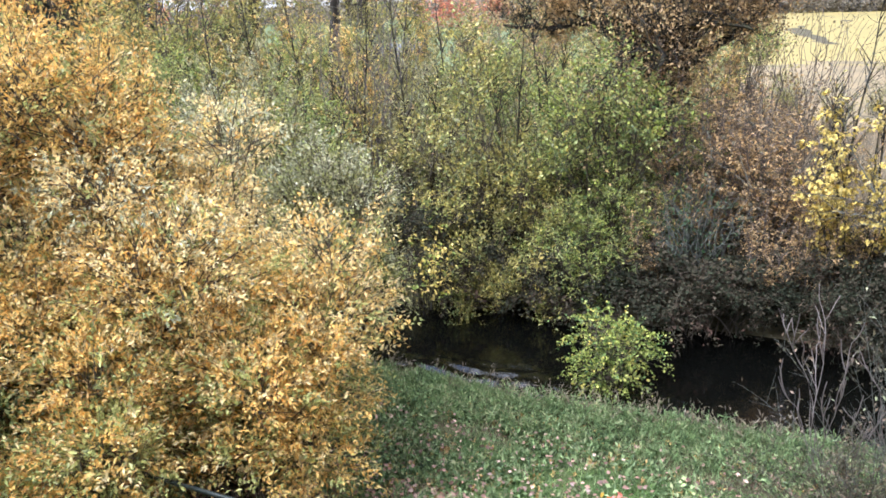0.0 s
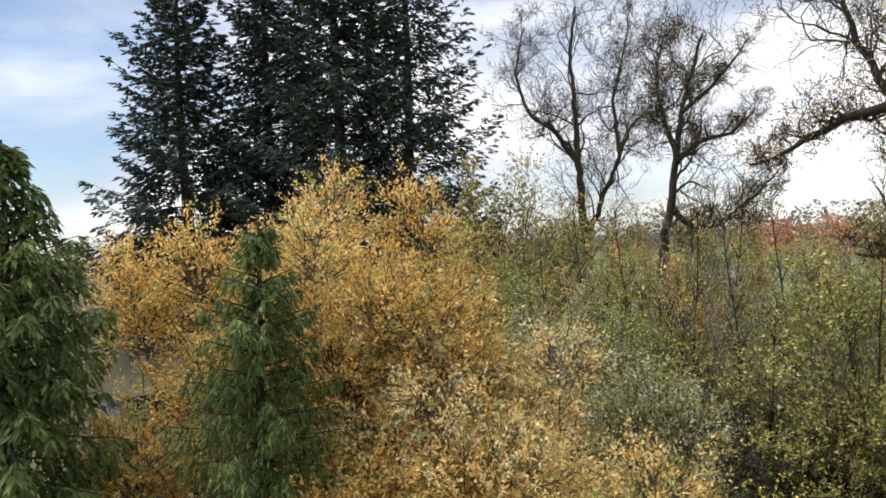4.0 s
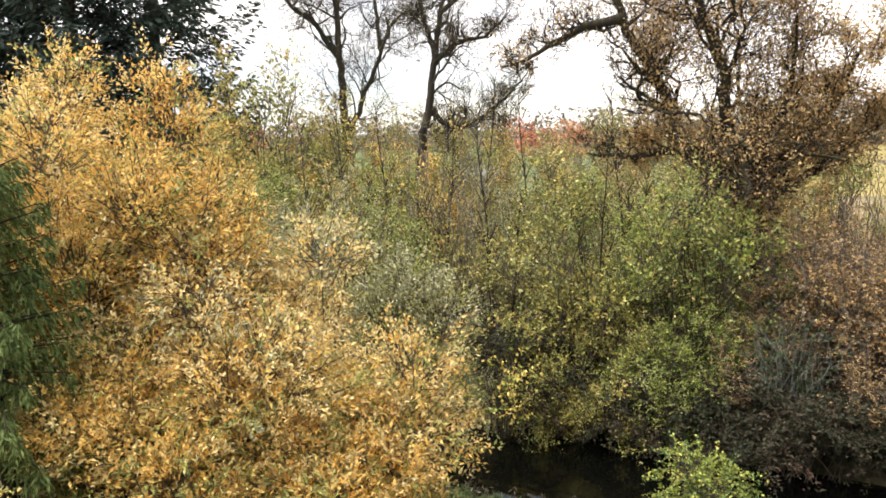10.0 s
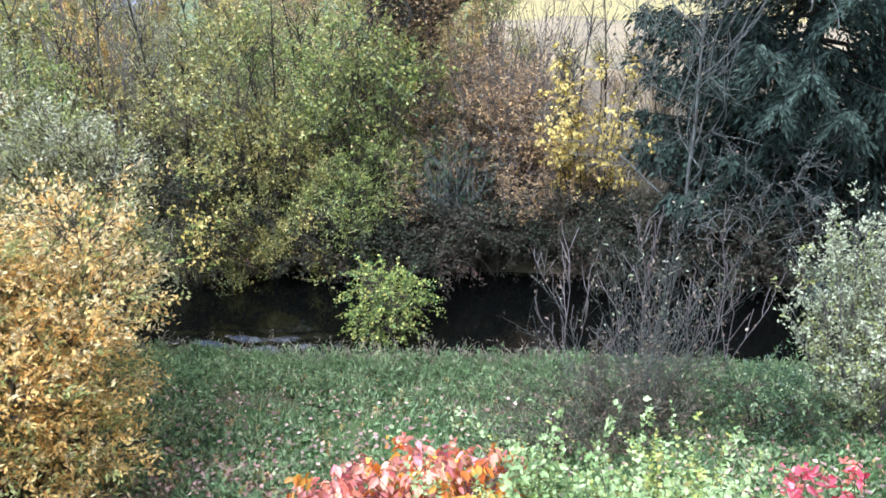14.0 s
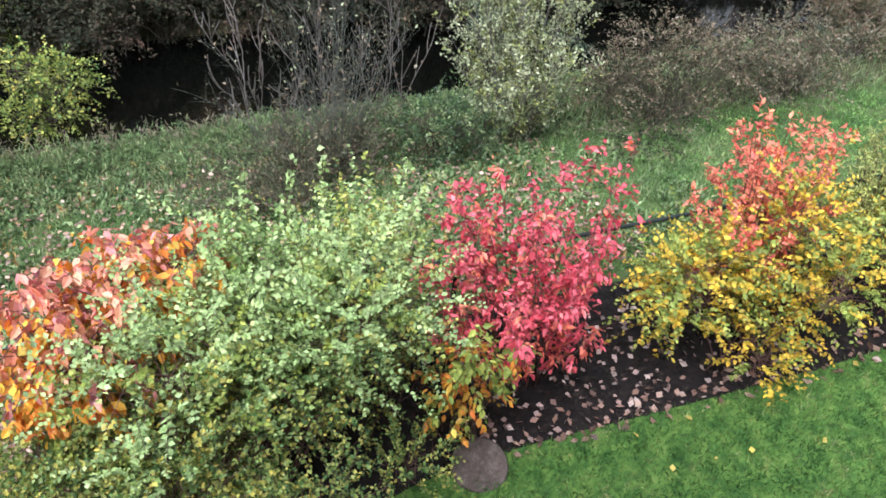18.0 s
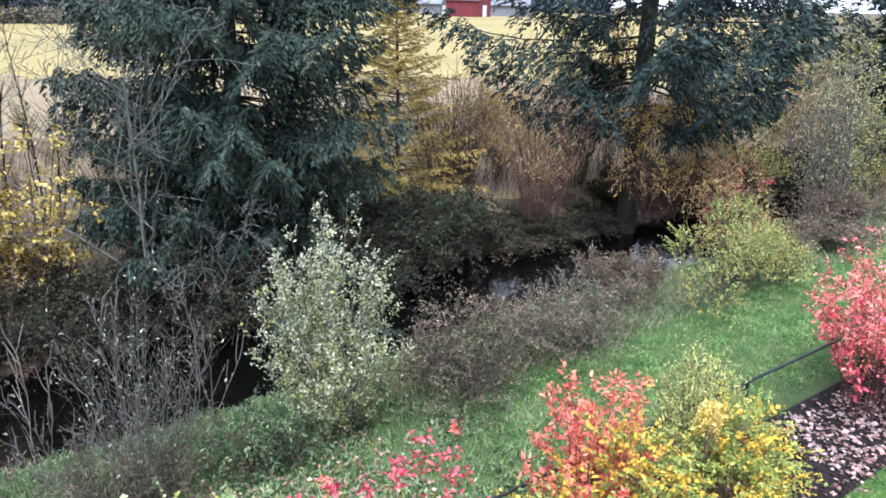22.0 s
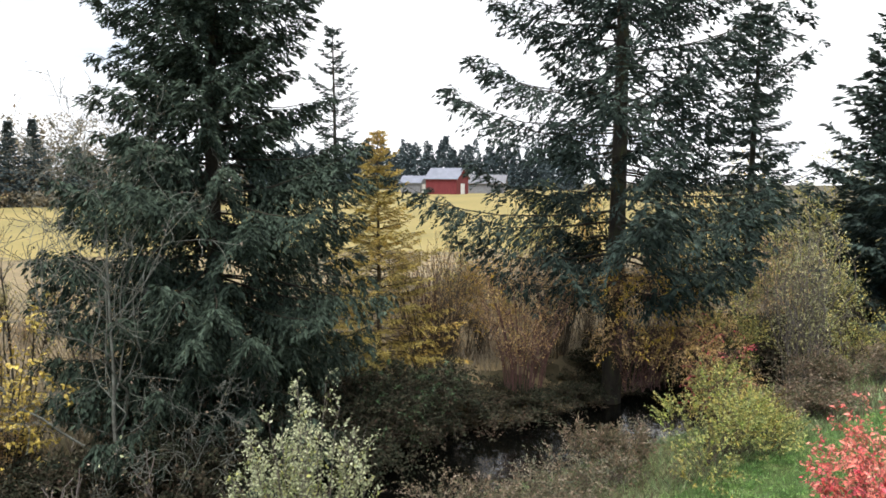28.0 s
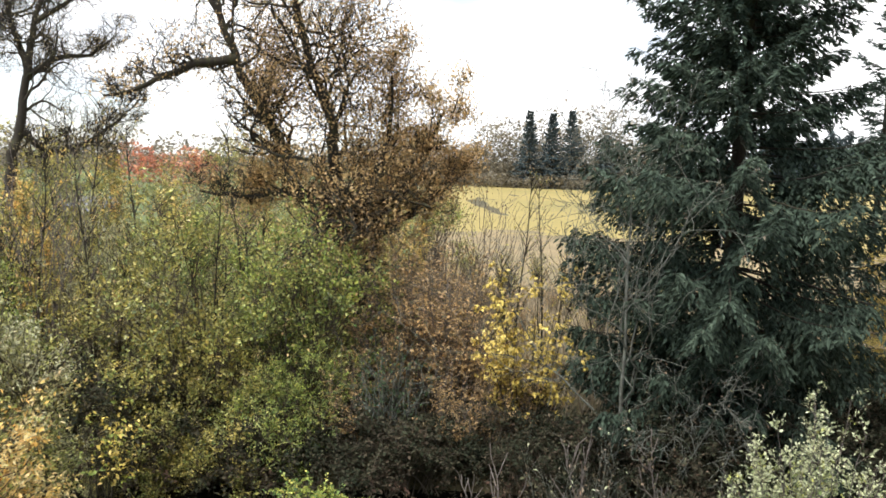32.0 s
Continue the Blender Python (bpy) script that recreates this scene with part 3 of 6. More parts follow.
def shoots(name, label, category, place, size, count, leaf, mat, seed, stem, per=26, radius=0.006, wide=0.45, start=0.25, lean=0.35, curve=0.1, group="", droop=0.0, scatter=0.55, sink=0.03, reach=0.04, fine=False):
    """A shrub of many upright shoots, leafy along their length."""
    rng = np.random.default_rng(seed)
    x, y = place[:2]
    z = place[2] if len(place) > 2 else float(height(x, y)) - sink
    root = thing(name, (x, y, z), label, category, group)
    rx, ry, h = size[0] / 2, size[1] / 2, size[2]
    runs, pos, way = [], [], []
    for i in range(count):
        a, r = rng.uniform(0, 2 * np.pi), rng.uniform(0, 1) ** 0.6
        base = np.array([np.cos(a) * rx * r * 0.35, np.sin(a) * ry * r * 0.35, 0])
        top = np.array([np.cos(a) * rx * r, np.sin(a) * ry * r, h * rng.uniform(0.72, 1.0) * (1 - 0.3 * r * r * lean / 0.35)])
        s = np.linspace(0, 1, 8)[:, None]
        p = base * (1 - s ** 1.3) + top * s ** np.array([1.3, 1.3, 0.9]) + rng.normal(0, curve * 0.1 * h, (8, 3)) * s
        runs.append((p, np.linspace(radius, radius * 0.25, 8)))
        f = rng.uniform(start, 1.0, per) * 7
        i0 = np.minimum(f.astype(int), 6)
        pos.append(p[i0] + (p[i0 + 1] - p[i0]) * (f - i0)[:, None] + rng.normal(0, reach, (per, 3)))
        way.append(unit(p[i0 + 1] - p[i0]) + rng.normal(0, 0.6, (per, 3)))
    tubes("twig_work", runs, stem, root, 4, "stuff")
    if per:
        leaves("foliage", np.concatenate(pos), np.concatenate(way), leaf, mat, root, rng, wide, 0.15, droop, scatter, fine)
    return root


def spray_leaves(name, base, way, length, per, leaf, mat, parent, rng, wide=0.4, opening=0.75, arch=0.15, flat=False, start=0.12, scatter=0.22, droop=0.0, fine=False, loose=0.006):
    """Leaves set along twigs, in two rows or round the twig, smaller towards its tip."""
    k = len(base)
    if not k:
        return None
    way = unit(way)
    length = np.broadcast_to(np.asarray(length, float), (k,))
    f = start + (1 - start) * (np.arange(per) + rng.uniform(0, 0.7, (k, per))) / per
    down = np.array([0, 0, -1.0])
    p = base[:, None] + way[:, None] * (f * length[:, None])[..., None] + down * (arch * f ** 2 * length[:, None])[..., None] + rng.normal(0, loose, (k, per, 3))
    along = unit(way[:, None] + down * (2 * arch * f)[..., None])
    a = unit(np.cross(along, np.array([0, 0, 1.0]) + rng.normal(0, 0.35, (k, 1, 3))))
    b = np.cross(along, a)
    turn = (np.arange(per) % 2) * np.pi + rng.normal(0, 0.35, (k, per)) if flat else np.arange(per) * 2.4 + rng.uniform(0, 6.28, (k, 1))
    out_way = a * np.cos(turn)[..., None] + b * np.sin(turn)[..., None]
    axis = along * math.cos(opening) + out_way * math.sin(opening)
    size = leaf * (1.1 - 0.4 * f) * np.ones((k, 1))
    return leaves(name, p.reshape(-1, 3), axis.reshape(-1, 3), size.ravel(), mat, parent, rng, wide, 0.12, droop, scatter, fine)


def by_height(rng, h, mats):
    """For each relative height one of the materials (material, height where it is commonest, spread, weight)."""
    w = np.stack([q * np.exp(-((h - c) / sp) ** 2) for _, c, sp, q in mats], 1) + 1e-6
    w = np.cumsum(w / w.sum(1, keepdims=True), 1)
    return np.minimum((rng.uniform(0, 1, len(h))[:, None] > w).sum(1), len(mats) - 1)


def shrub(name, label, category, place, size, sprays, leaf, mats, seed, per=14, spray=0.35, stem=BARK, stems=24, wide=0.4, lobes=12, lobe=0.36, hollow=0.55, rise=0.5, opening=0.75, arch=0.15, flat=False,
          stem_radius=0.012, group="", sink=0.03, sit=-0.75, ragged=0.25, droop=0.0, scatter=0.22, fine=False, under=-0.6, top=1.0, loose=0.006, start=0.12):
    """A shrub: stems from one root that branch to leafy sprays over many lobes of size (across x, across y, height)."""
    rng = np.random.default_rng(seed)
    x, y = place[:2]
    z = place[2] if len(place) > 2 else float(height(x, y)) - sink
    root = thing(name, (x, y, z), label, category, group)
    half = np.array(size) / 2
    a = rng.uniform(0, 2 * np.pi, lobes)
    r = np.sqrt(rng.uniform(0.03, 1, lobes)) * (1 - lobe * 0.7)
    up = sit + (top - lobe - sit) * rng.uniform(0, 1, lobes) ** 0.8 * (1.05 - 0.55 * r ** 2)
    lc = np.stack([np.cos(a) * r, np.sin(a) * r, up], 1)
    lr = lobe * rng.uniform(0.65, 1.2, lobes)
    pick = rng.choice(lobes, sprays, p=lr ** 2 / (lr ** 2).sum())
    w = rng.normal(0, 1, (sprays, 3))
    w[:, 2] = np.abs(w[:, 2]) * rng.choice([1, 1, 1, under], sprays)
    w = unit(w)
    cen = (lc[pick] + w * (lr[pick] * rng.uniform(hollow, 1.0, sprays))[:, None]) * half + [0, 0, half[2]]
    low = cen[:, 2] < 0.05 * size[2]
    cen[low, 2] = rng.uniform(0.04, 0.3, low.sum()) * size[2]
    way = unit(w * [1, 1, 0.7] + rng.normal(0, 0.3, (sprays, 3)) + [0, 0, rise])
    ln = spray * rng.uniform(0.6, 1.25, sprays) * np.where(rng.uniform(0, 1, sprays) < ragged * (w[:, 2] > 0.3), rng.uniform(1.2, 1.9, sprays), 1.0)
    runs = []
    q = np.linspace(0, 1, 7)[:, None]
    for i in range(stems):
        tgt = lc[i % lobes] * half + [0, 0, half[2]] + rng.normal(0, 0.4, 3) * lr[i % lobes] * half
        b = np.array([rng.normal(0, half[0] * 0.16), rng.normal(0, half[1] * 0.16), 0])
        runs.append((b * (1 - q) + tgt * q + (q * (1 - q)) * np.array([0, 0, size[2] * 0.3]) + rng.normal(0, 0.018 * size[2], (7, 3)) * q, np.linspace(stem_radius, stem_radius * 0.35, 7)))
    q = np.linspace(-0.7, 0.95, 4)[:, None]
    for i in range(0, sprays, 2):
        runs.append((cen[i] + way[i] * q * ln[i] + [0, 0, -arch] * np.clip(q, 0, 1) ** 2 * ln[i], np.linspace(stem_radius * 0.4, stem_radius * 0.12, 4)))
    tubes("twig_work", runs, stem, root, 3, "stuff")
    kind = by_height(rng, cen[:, 2] / size[2], mats)
    for i, m in enumerate(mats):
        ok = kind == i
        spray_leaves("crown", cen[ok], way[ok], ln[ok], per, leaf, m[0], root, rng, wide, opening, arch, flat, start, scatter, droop, fine, loose)
    return root


def copse(name, label, category, place, size, stems, side, per, leaf, mats, seed, stem=BARK, radius=0.014, twig=0.5, start=0.2, wide=0.45, fan=1.0, bend=0.05, group="", sink=0.05, lift=0.35, opening=0.75, droop=0.0, arch=0.1, fine=False, rise=0.85, scatter=0.3):
    """Many stems from one stool, upright and crooked, with leafy side twigs all along them."""
    rng = np.random.default_rng(seed)
    x, y = place[:2]
    z = place[2] if len(place) > 2 else float(height(x, y)) - sink
    root = thing(name, (x, y, z), label, category, group)
    h = size[2]
    runs, base, way, ln = [], [], [], []
    s = np.linspace(0, 1, 9)[:, None]
    for i in range(stems):
        a, r = rng.uniform(0, 2 * np.pi), math.sqrt(rng.uniform(0, 1))
        o = np.array([math.cos(a) * size[0] / 2, math.sin(a) * size[1] / 2, 0]) * r
        tall = h * rng.uniform(0.5, 1.0) * (1 - 0.25 * r * r * fan)
        wob = np.cumsum(rng.normal(0, bend * h / 9, (9, 3)), 0) * [1, 1, 0.2]
        p = o * (0.35 + (1 - 0.35) * s ** 1.4) + np.array([0, 0, tall]) * s ** rise + wob * s
        rr = radius * (0.6 + 0.4 * tall / h)
        runs.append((p, np.linspace(rr, rr * 0.2, 9)))
        g = np.sort(rng.uniform(start, 1.0, side)) * 8
        i0 = np.minimum(g.astype(int), 7)
        q = p[i0] + (p[i0 + 1] - p[i0]) * (g - i0)[:, None]
        d = unit(unit(p[i0 + 1] - p[i0]) * 0.5 + unit(rng.normal(0, 1, (side, 3)) * [1, 1, 0.4]) * 0.8 + [0, 0, lift])
        base.append(q); way.append(d); ln.append(twig * rng.uniform(0.5, 1.3, side) * (1.15 - 0.07 * g))
    base, way, ln = np.concatenate(base), np.concatenate(way), np.concatenate(ln)
    q = np.linspace(0, 0.95, 3)[:, None]
    for i in range(len(base)):
        runs.append((base[i] + way[i] * q * ln[i] + [0, 0, -arch] * q ** 2 * ln[i], np.linspace(radius * 0.35, radius * 0.12, 3)))
    tubes("twig_work", runs, stem, root, 3, "stuff")
    if per:
        kind = by_height(rng, base[:, 2] / h, mats)
        for i, m in enumerate(mats):
            ok = kind == i
            spray_leaves("crown", base[ok], way[ok], ln[ok], per, leaf, m[0], root, rng, wide, opening, arch, False, 0.15, scatter, droop, fine, 0.02)
    return root


def conifer(name, label, place, h, reach, seed, needle, low=0.06, whorls=24, per=6, droop=0.3, length=0.14, dens=9, twigs=22, trunk=0.22, shape=0.8, ragged=0.25, hang=0.2, bark=BARK_DARK, wide=0.3, tip_up=0.2, group="conifers",
            z=None, category="tree", lean=(0, 0), single=False, rise=0.45, frond=0.3, weep=0.0):
    """A conifer: a tapering trunk and whorls of boughs, level or sagging with lifted tips; each bough is a frond of side twigs set with needles."""
    rng = np.random.default_rng(seed)
    x, y = place
    z = float(height(x, y)) - 0.1 if z is None else z
    root = thing(name, (x, y, z), label, category, group)
    s = np.linspace(0, 1, 14)
    spine = np.stack([lean[0] * s * h + 0.008 * h * np.sin(s * 5 + seed), lean[1] * s * h + 0.006 * h * np.sin(s * 4 + seed), s * h], 1)
    tubes("trunk", [(spine, trunk * (1 - s) ** 0.8 + 0.012)], bark, root, 8)
    runs, pos, way = [], [], []
    t = np.linspace(0, 1, 8)[:, None]
    upw = np.array([0, 0, 1.0])
    for wv in range(whorls):
        f0 = low + (1 - low) * (wv + 0.3) / whorls
        turn = rng.uniform(0, 2 * np.pi)
        strong = rng.uniform(1 - ragged * 0.6, 1.05)
        for b in range(per):
            f = float(np.clip(f0 + rng.uniform(-0.3, 0.3) / whorls, low, 0.99))
            a = turn + 2 * np.pi * b / per + rng.normal(0, 0.25)
            full = reach * (1 - f) ** shape * strong * (1 - ragged * rng.uniform(0, 1) ** 1.5) + 0.015 * reach
            if f < low + 0.08:
                full *= rng.uniform(0.7, 1.0)
            o = np.array([math.cos(a), math.sin(a), 0])
            slope = rise * f - droop * (1 - f) + rng.normal(0, 0.06)
            base = np.array([np.interp(f, s, spine[:, 0]), np.interp(f, s, spine[:, 1]), f * h])
            p = base + o * full * t + upw * full * (slope * t - 0.5 * droop * t ** 2 + tip_up * t ** 3) + np.cumsum(rng.normal(0, 0.012 * full, (8, 3)), 0) * t
            runs.append((p, np.linspace(0.010 + trunk * 0.13 * (1 - f), 0.004, 8)))
            nt = max(5, int(twigs * full / reach) + 3)
            g = np.clip(np.linspace(0.12 if f > 0.5 else 0.25, 0.99, nt) + rng.normal(0, 0.02, nt), 0.05, 0.995)
            i0 = np.minimum((g * 7).astype(int), 6)
            q = p[i0] + (p[i0 + 1] - p[i0]) * (g * 7 - i0)[:, None]
            along = unit(p[i0 + 1] - p[i0])
            lat = unit(np.cross(along, upw)) * np.where(np.arange(nt) % 2, 1.0, -1.0)[:, None]
            tl = full * frond * rng.uniform(0.6, 1.15, nt) * np.minimum(1.05 - g, 0.25 + 1.2 * g) + 0.035 * reach
            drop = hang * (1.3 - f) + weep
            tdir = unit(along * 0.75 + lat * 0.75 - upw * drop + rng.normal(0, 0.12, (nt, 3)))
            m = (np.arange(dens) + rng.uniform(0, 1, (nt, dens))) / dens
            pp = q[:, None] + tdir[:, None] * (m * tl[:, None])[..., None] - upw * (drop * 0.6 * m ** 2 * tl[:, None])[..., None]
            fan = np.where(np.arange(dens) % 2, 0.55, -0.55)[None, :, None] * np.cross(tdir, upw)[:, None]
            pos.append((pp + rng.normal(0, 0.006 * full + 0.006, pp.shape)).reshape(-1, 3))
            way.append((tdir[:, None] + fan - upw * (drop * 0.8 * m)[..., None] + rng.normal(0, 0.18, (nt, dens, 3))).reshape(-1, 3))
    if single:
        for run in runs:
            tubes("bough", [run], bark, root, 5)
    else:
        tubes("bough_work", runs, bark, root, 4, "stuff")
    leaves("needles", np.concatenate(pos), np.concatenate(way), length, needle, root, rng, wide, 0.05, 0.05, 0.15)
    return root


def tree(name, label, place, h, seed, leaf_mat, count, leaf, bark=BARK, girth=0.12, trunk_f=0.4, way=(0, 0, 1), kids=5, depth=3, spread=0.75, lift=0.1, wander=0.14, reach=0.05,
         limbs=6, shrink=0.62, wide=0.55, group="", z=None, sides=5, category="tree", droop=0.25):
    """A broadleaved tree: trunk, forking limbs and leaves at the twigs."""
    rng = np.random.default_rng(seed)
    x, y = place
    z = float(height(x, y)) - 0.1 if z is None else z
    root = thing(name, (x, y, z), label, category, group)
    runs, tips = [], []
    k = 9
    s = np.linspace(0, 1, k)
    w = unit(np.array(way, float))
    bend = np.cumsum(rng.normal(0, 0.03 * h / k, (k, 3)), 0) * [1, 1, 0.2]
    spine = w * (s * h * 0.85)[:, None] + bend
    tubes("trunk", [(spine, girth * (1 - 0.85 * s))], bark, root, 8)
    for i in range(limbs):
        f = trunk_f + (0.98 - trunk_f) * i / max(1, limbs - 1)
        j = f * (k - 1)
        j0 = min(int(j), k - 2)
        p = spine[j0] + (spine[j0 + 1] - spine[j0]) * (j - j0)
        a = i * 2.4 + rng.uniform(-0.5, 0.5)
        grow(rng, p, [math.cos(a) * spread, math.sin(a) * spread, 0.75], h * (0.5 - 0.22 * f) * rng.uniform(0.8, 1.2), girth * (1 - 0.8 * f) * 0.6, depth - 1, runs, tips, kids, spread, lift, wander, shrink)
    tubes("limb_work", runs, bark, root, sides, "stuff")
    if count:
        p, d = near_tips(rng, tips, count, reach)
        leaves("crown", p, d, leaf, leaf_mat, root, rng, wide, 0.15, droop)
    return root


def oak(name, label, depth_m, base_z, paths, seed, leaf_mat, count, leaf, girth, twig=0.012, levels=3, kids=4, side_len=0.25, every=12, wander=0.26, reach=0.1, spread=0.8, bark=BARK_DARK, wide=0.55, tip=0.6, side_leaf=None, haze=0, haze_size=0.4, lift=0.09, both=2):
    """An oak of main limbs given by a few bends (azimuth, elevation seen from the deck), from which crooked boughs and twigs grow."""
    rng = np.random.default_rng(seed)
    a0 = paths[0][0][0]
    x0, y0 = polar(a0, depth_m)
    root = thing(name, (x0, y0, base_z), label, "tree", "oaks")
    TWIG[0] = twig
    runs, tips = [], []
    for i, bends in enumerate(paths):
        d = depth_m + (0 if i == 0 else rng.uniform(-0.06, 0.06) * depth_m)
        pts = []
        for j, (a, e) in enumerate(bends):
            dd = depth_m + (d - depth_m) * j / (len(bends) - 1)
            px, py = polar(a, dd)
            pts.append((px - x0, py - y0, 4.6 + dd * math.tan(radians(e)) - base_z))
        if i == 0:
            pts.insert(0, (pts[0][0] + 0.1, pts[0][1], 0.0))
        pts = np.array(pts)
        seg = np.r_[0, np.cumsum(np.linalg.norm(np.diff(pts, axis=0), axis=1))]
        k = max(8, int(seg[-1] / 0.35))
        s = np.linspace(0, seg[-1], k)
        fine = np.stack([np.interp(s, seg, pts[:, c]) for c in range(3)], 1)
        for _ in range(2):
            fine[1:-1] = (fine[:-2] + 2 * fine[1:-1] + fine[2:]) / 4
        fine[1:-1] += rng.normal(0, 0.012 * girth / 0.3, (k - 2, 3)) * 3
        r0 = girth if i == 0 else girth * (0.52 if i < 3 else 0.4)
        rad = np.linspace(r0, r0 * (tip if i == 0 else 0.2), k)
        tubes("trunk" if i == 0 else "limb", [(fine, rad)], bark, root, 8)
        tan = np.gradient(fine, axis=0)
        first = k // 2 if i == 0 else 1
        for q in range(first, k, max(1, int(k / every))):
            for _ in range(both):
                side = unit(rng.normal(0, 1, 3) * [1, 0.7, 1] + [0, 0, 0.35])
                grow(rng, fine[q], unit(tan[q]) * 0.5 + side * spread, seg[-1] * side_len * rng.uniform(0.5, 1.2) * (1 - 0.4 * q / k), max(twig * 1.8, rad[q] * 0.5), levels, runs, tips, kids, spread, lift, wander, 0.7)
    TWIG[0] = 0.004
    tubes("branch_work", runs, bark, root, 3, "stuff")
    if haze:
        p, w = near_tips(rng, tips, haze, 0.02)
        leaves("twig_work", p, w, haze_size, bark, root, rng, 0.028, 0.0, 0.0, 0.5)
    if count:
        p, w = near_tips(rng, tips, count, reach, side_leaf)
        leaves("crown", p, w, leaf, leaf_mat, root, rng, wide, 0.15, 0.3)
    return root

# ---- ground ----
def sheet(name, us, ns, mat, lift, label, warp=None):
    """A patch of ground over a grid in house directions; warp shifts its rows."""
    uu, nn = np.meshgrid(us, ns, indexing="ij")
    if warp:
        nn = warp(uu, nn)
    x, y = UX * uu + NX * nn, UY * uu + NY * nn
    z = height(x, y) + lift
    k = len(ns)
    i = (np.arange(len(us) - 1)[:, None] * k + np.arange(k - 1)[None]).ravel()
    ob = mesh_object(name, np.stack([x, y, z], -1).reshape(-1, 3), 4, np.stack([i, i + k, i + k + 1, i + 1], 1), mat, smooth_faces=True)
    return tagged(ob, label, name.split("_")[0], kind="structure")


def graded(lo, hi, fine_lo, fine_hi, step, growth=1.25):
    mid = list(np.arange(fine_lo, fine_hi, step))
    a, s, up = fine_hi, step, [fine_hi]
    while a < hi:
        s *= growth; a += s; up.append(min(a, hi))
    a, s, down = fine_lo, step, []
    while a > lo:
        s *= growth; a -= s; down.append(max(a, lo))
    return np.array(sorted(set(down + mid + up)))


def bed_edge(u):
    """Where the lawn meets the planting bed."""
    u = np.asarray(u, float)
    return 2.53 + 0.04 * np.sin(u * 0.9 + 0.6) - 0.55 * smooth(-u, -1.7, 1.5) - 0.15 * smooth(u, 9, 12) + 0.1 * smooth(u, 13, 16)


sheet("ground", graded(-1500, 1500, -12, 30, 0.5), graded(-200, 1800, -2, 16, 0.3), M_GROUND, -0.02, "uneven earth with rough autumn grass")
lawn_us = np.linspace(-8, 40, 97)
sheet("lawn", lawn_us, np.linspace(0, 1, 12), M_LAWN, 0.012, "short green mown lawn", lambda u, n: -2.5 + (bed_edge(u) + 2.5) * n)
bed_back = lambda u: 3.98 - 0.016 * np.asarray(u, float)
sheet("ground_bed", lawn_us, np.linspace(0, 1, 8), M_SOIL, 0.008, "dark bark mulch of the planting bed", lambda u, n: bed_edge(u) + (bed_back(u) - bed_edge(u)) * n)
sheet("ground_litter", np.linspace(-14, 0.2, 31), np.linspace(0, 1, 10), M_LITTER, 0.016, "ground covered in brown fallen leaves", lambda u, n: 3.2 + (2.3 + 0.5 * np.sin(u * 1.3) - 1.2 * smooth(u, -2.5, 0)) * n)
sheet("ground_strip", np.linspace(-3, 90, 150), np.linspace(0, 1, 10), M_BANK, 0.012, "mown grass strip beyond the fence", lambda u, n: bed_back(u) + 2.9 * n)


def field(name, a0, a1, d0, d1, mat, lift, label):
    aa, dd = np.meshgrid(np.linspace(a0, a1, 40), np.geomspace(d0, d1, 24), indexing="ij")
    x, y = -np.sin(np.radians(aa)) * dd, np.cos(np.radians(aa)) * dd
    i = (np.arange(39)[:, None] * 24 + np.arange(23)[None]).ravel()
    ob = mesh_object(name, np.stack([x, y, height(x, y) + lift], -1).reshape(-1, 3), 4, np.stack([i, i + 1, i + 25, i + 24], 1), mat, smooth_faces=True)
    return tagged(ob, label, "field", kind="structure")


field("field_margin", -86, -22, 17, 54, M_ROUGH, 0.02, "rough tan dead grass beside the creek")
field("field_golden", -86, -22, 50, 262, M_FIELD, 0.03, "golden stubble field across the creek")
field("field_pasture", -21.5, 30, 34, 200, M_PASTURE, 0.03, "pale green pasture behind the trees")

us, ns = graded(-30, 75, -6, 13, 0.06, 1.15), np.linspace(8.5, 13.2, 80)
uu, nn = np.meshgrid(us, ns, indexing="ij")
x, y = UX * uu + NX * nn, UY * uu + NY * nn
riffle = np.exp(-((uu + 3.7) / 1.2) ** 2 - ((nn - 9.3) / 0.4) ** 2) + np.exp(-((uu - 11.0) / 1.3) ** 2 - ((nn - 9.6) / 0.55) ** 2)
z = -0.9 + 0.024 * riffle * (np.sin(nn * 21 + 2 * np.sin(uu * 3)) + 0.7 * np.sin(nn * 13 + uu * 9))
k = len(ns)
i = (np.arange(len(us) - 1)[:, None] * k + np.arange(k - 1)[None]).ravel()
tagged(mesh_object("water", np.stack([x, y, z], -1).reshape(-1, 3), 4, np.stack([i, i + k, i + k + 1, i + 1], 1), M_WATER, smooth_faces=True), "dark creek water with small ripples reflecting sky", "water", kind="structure")


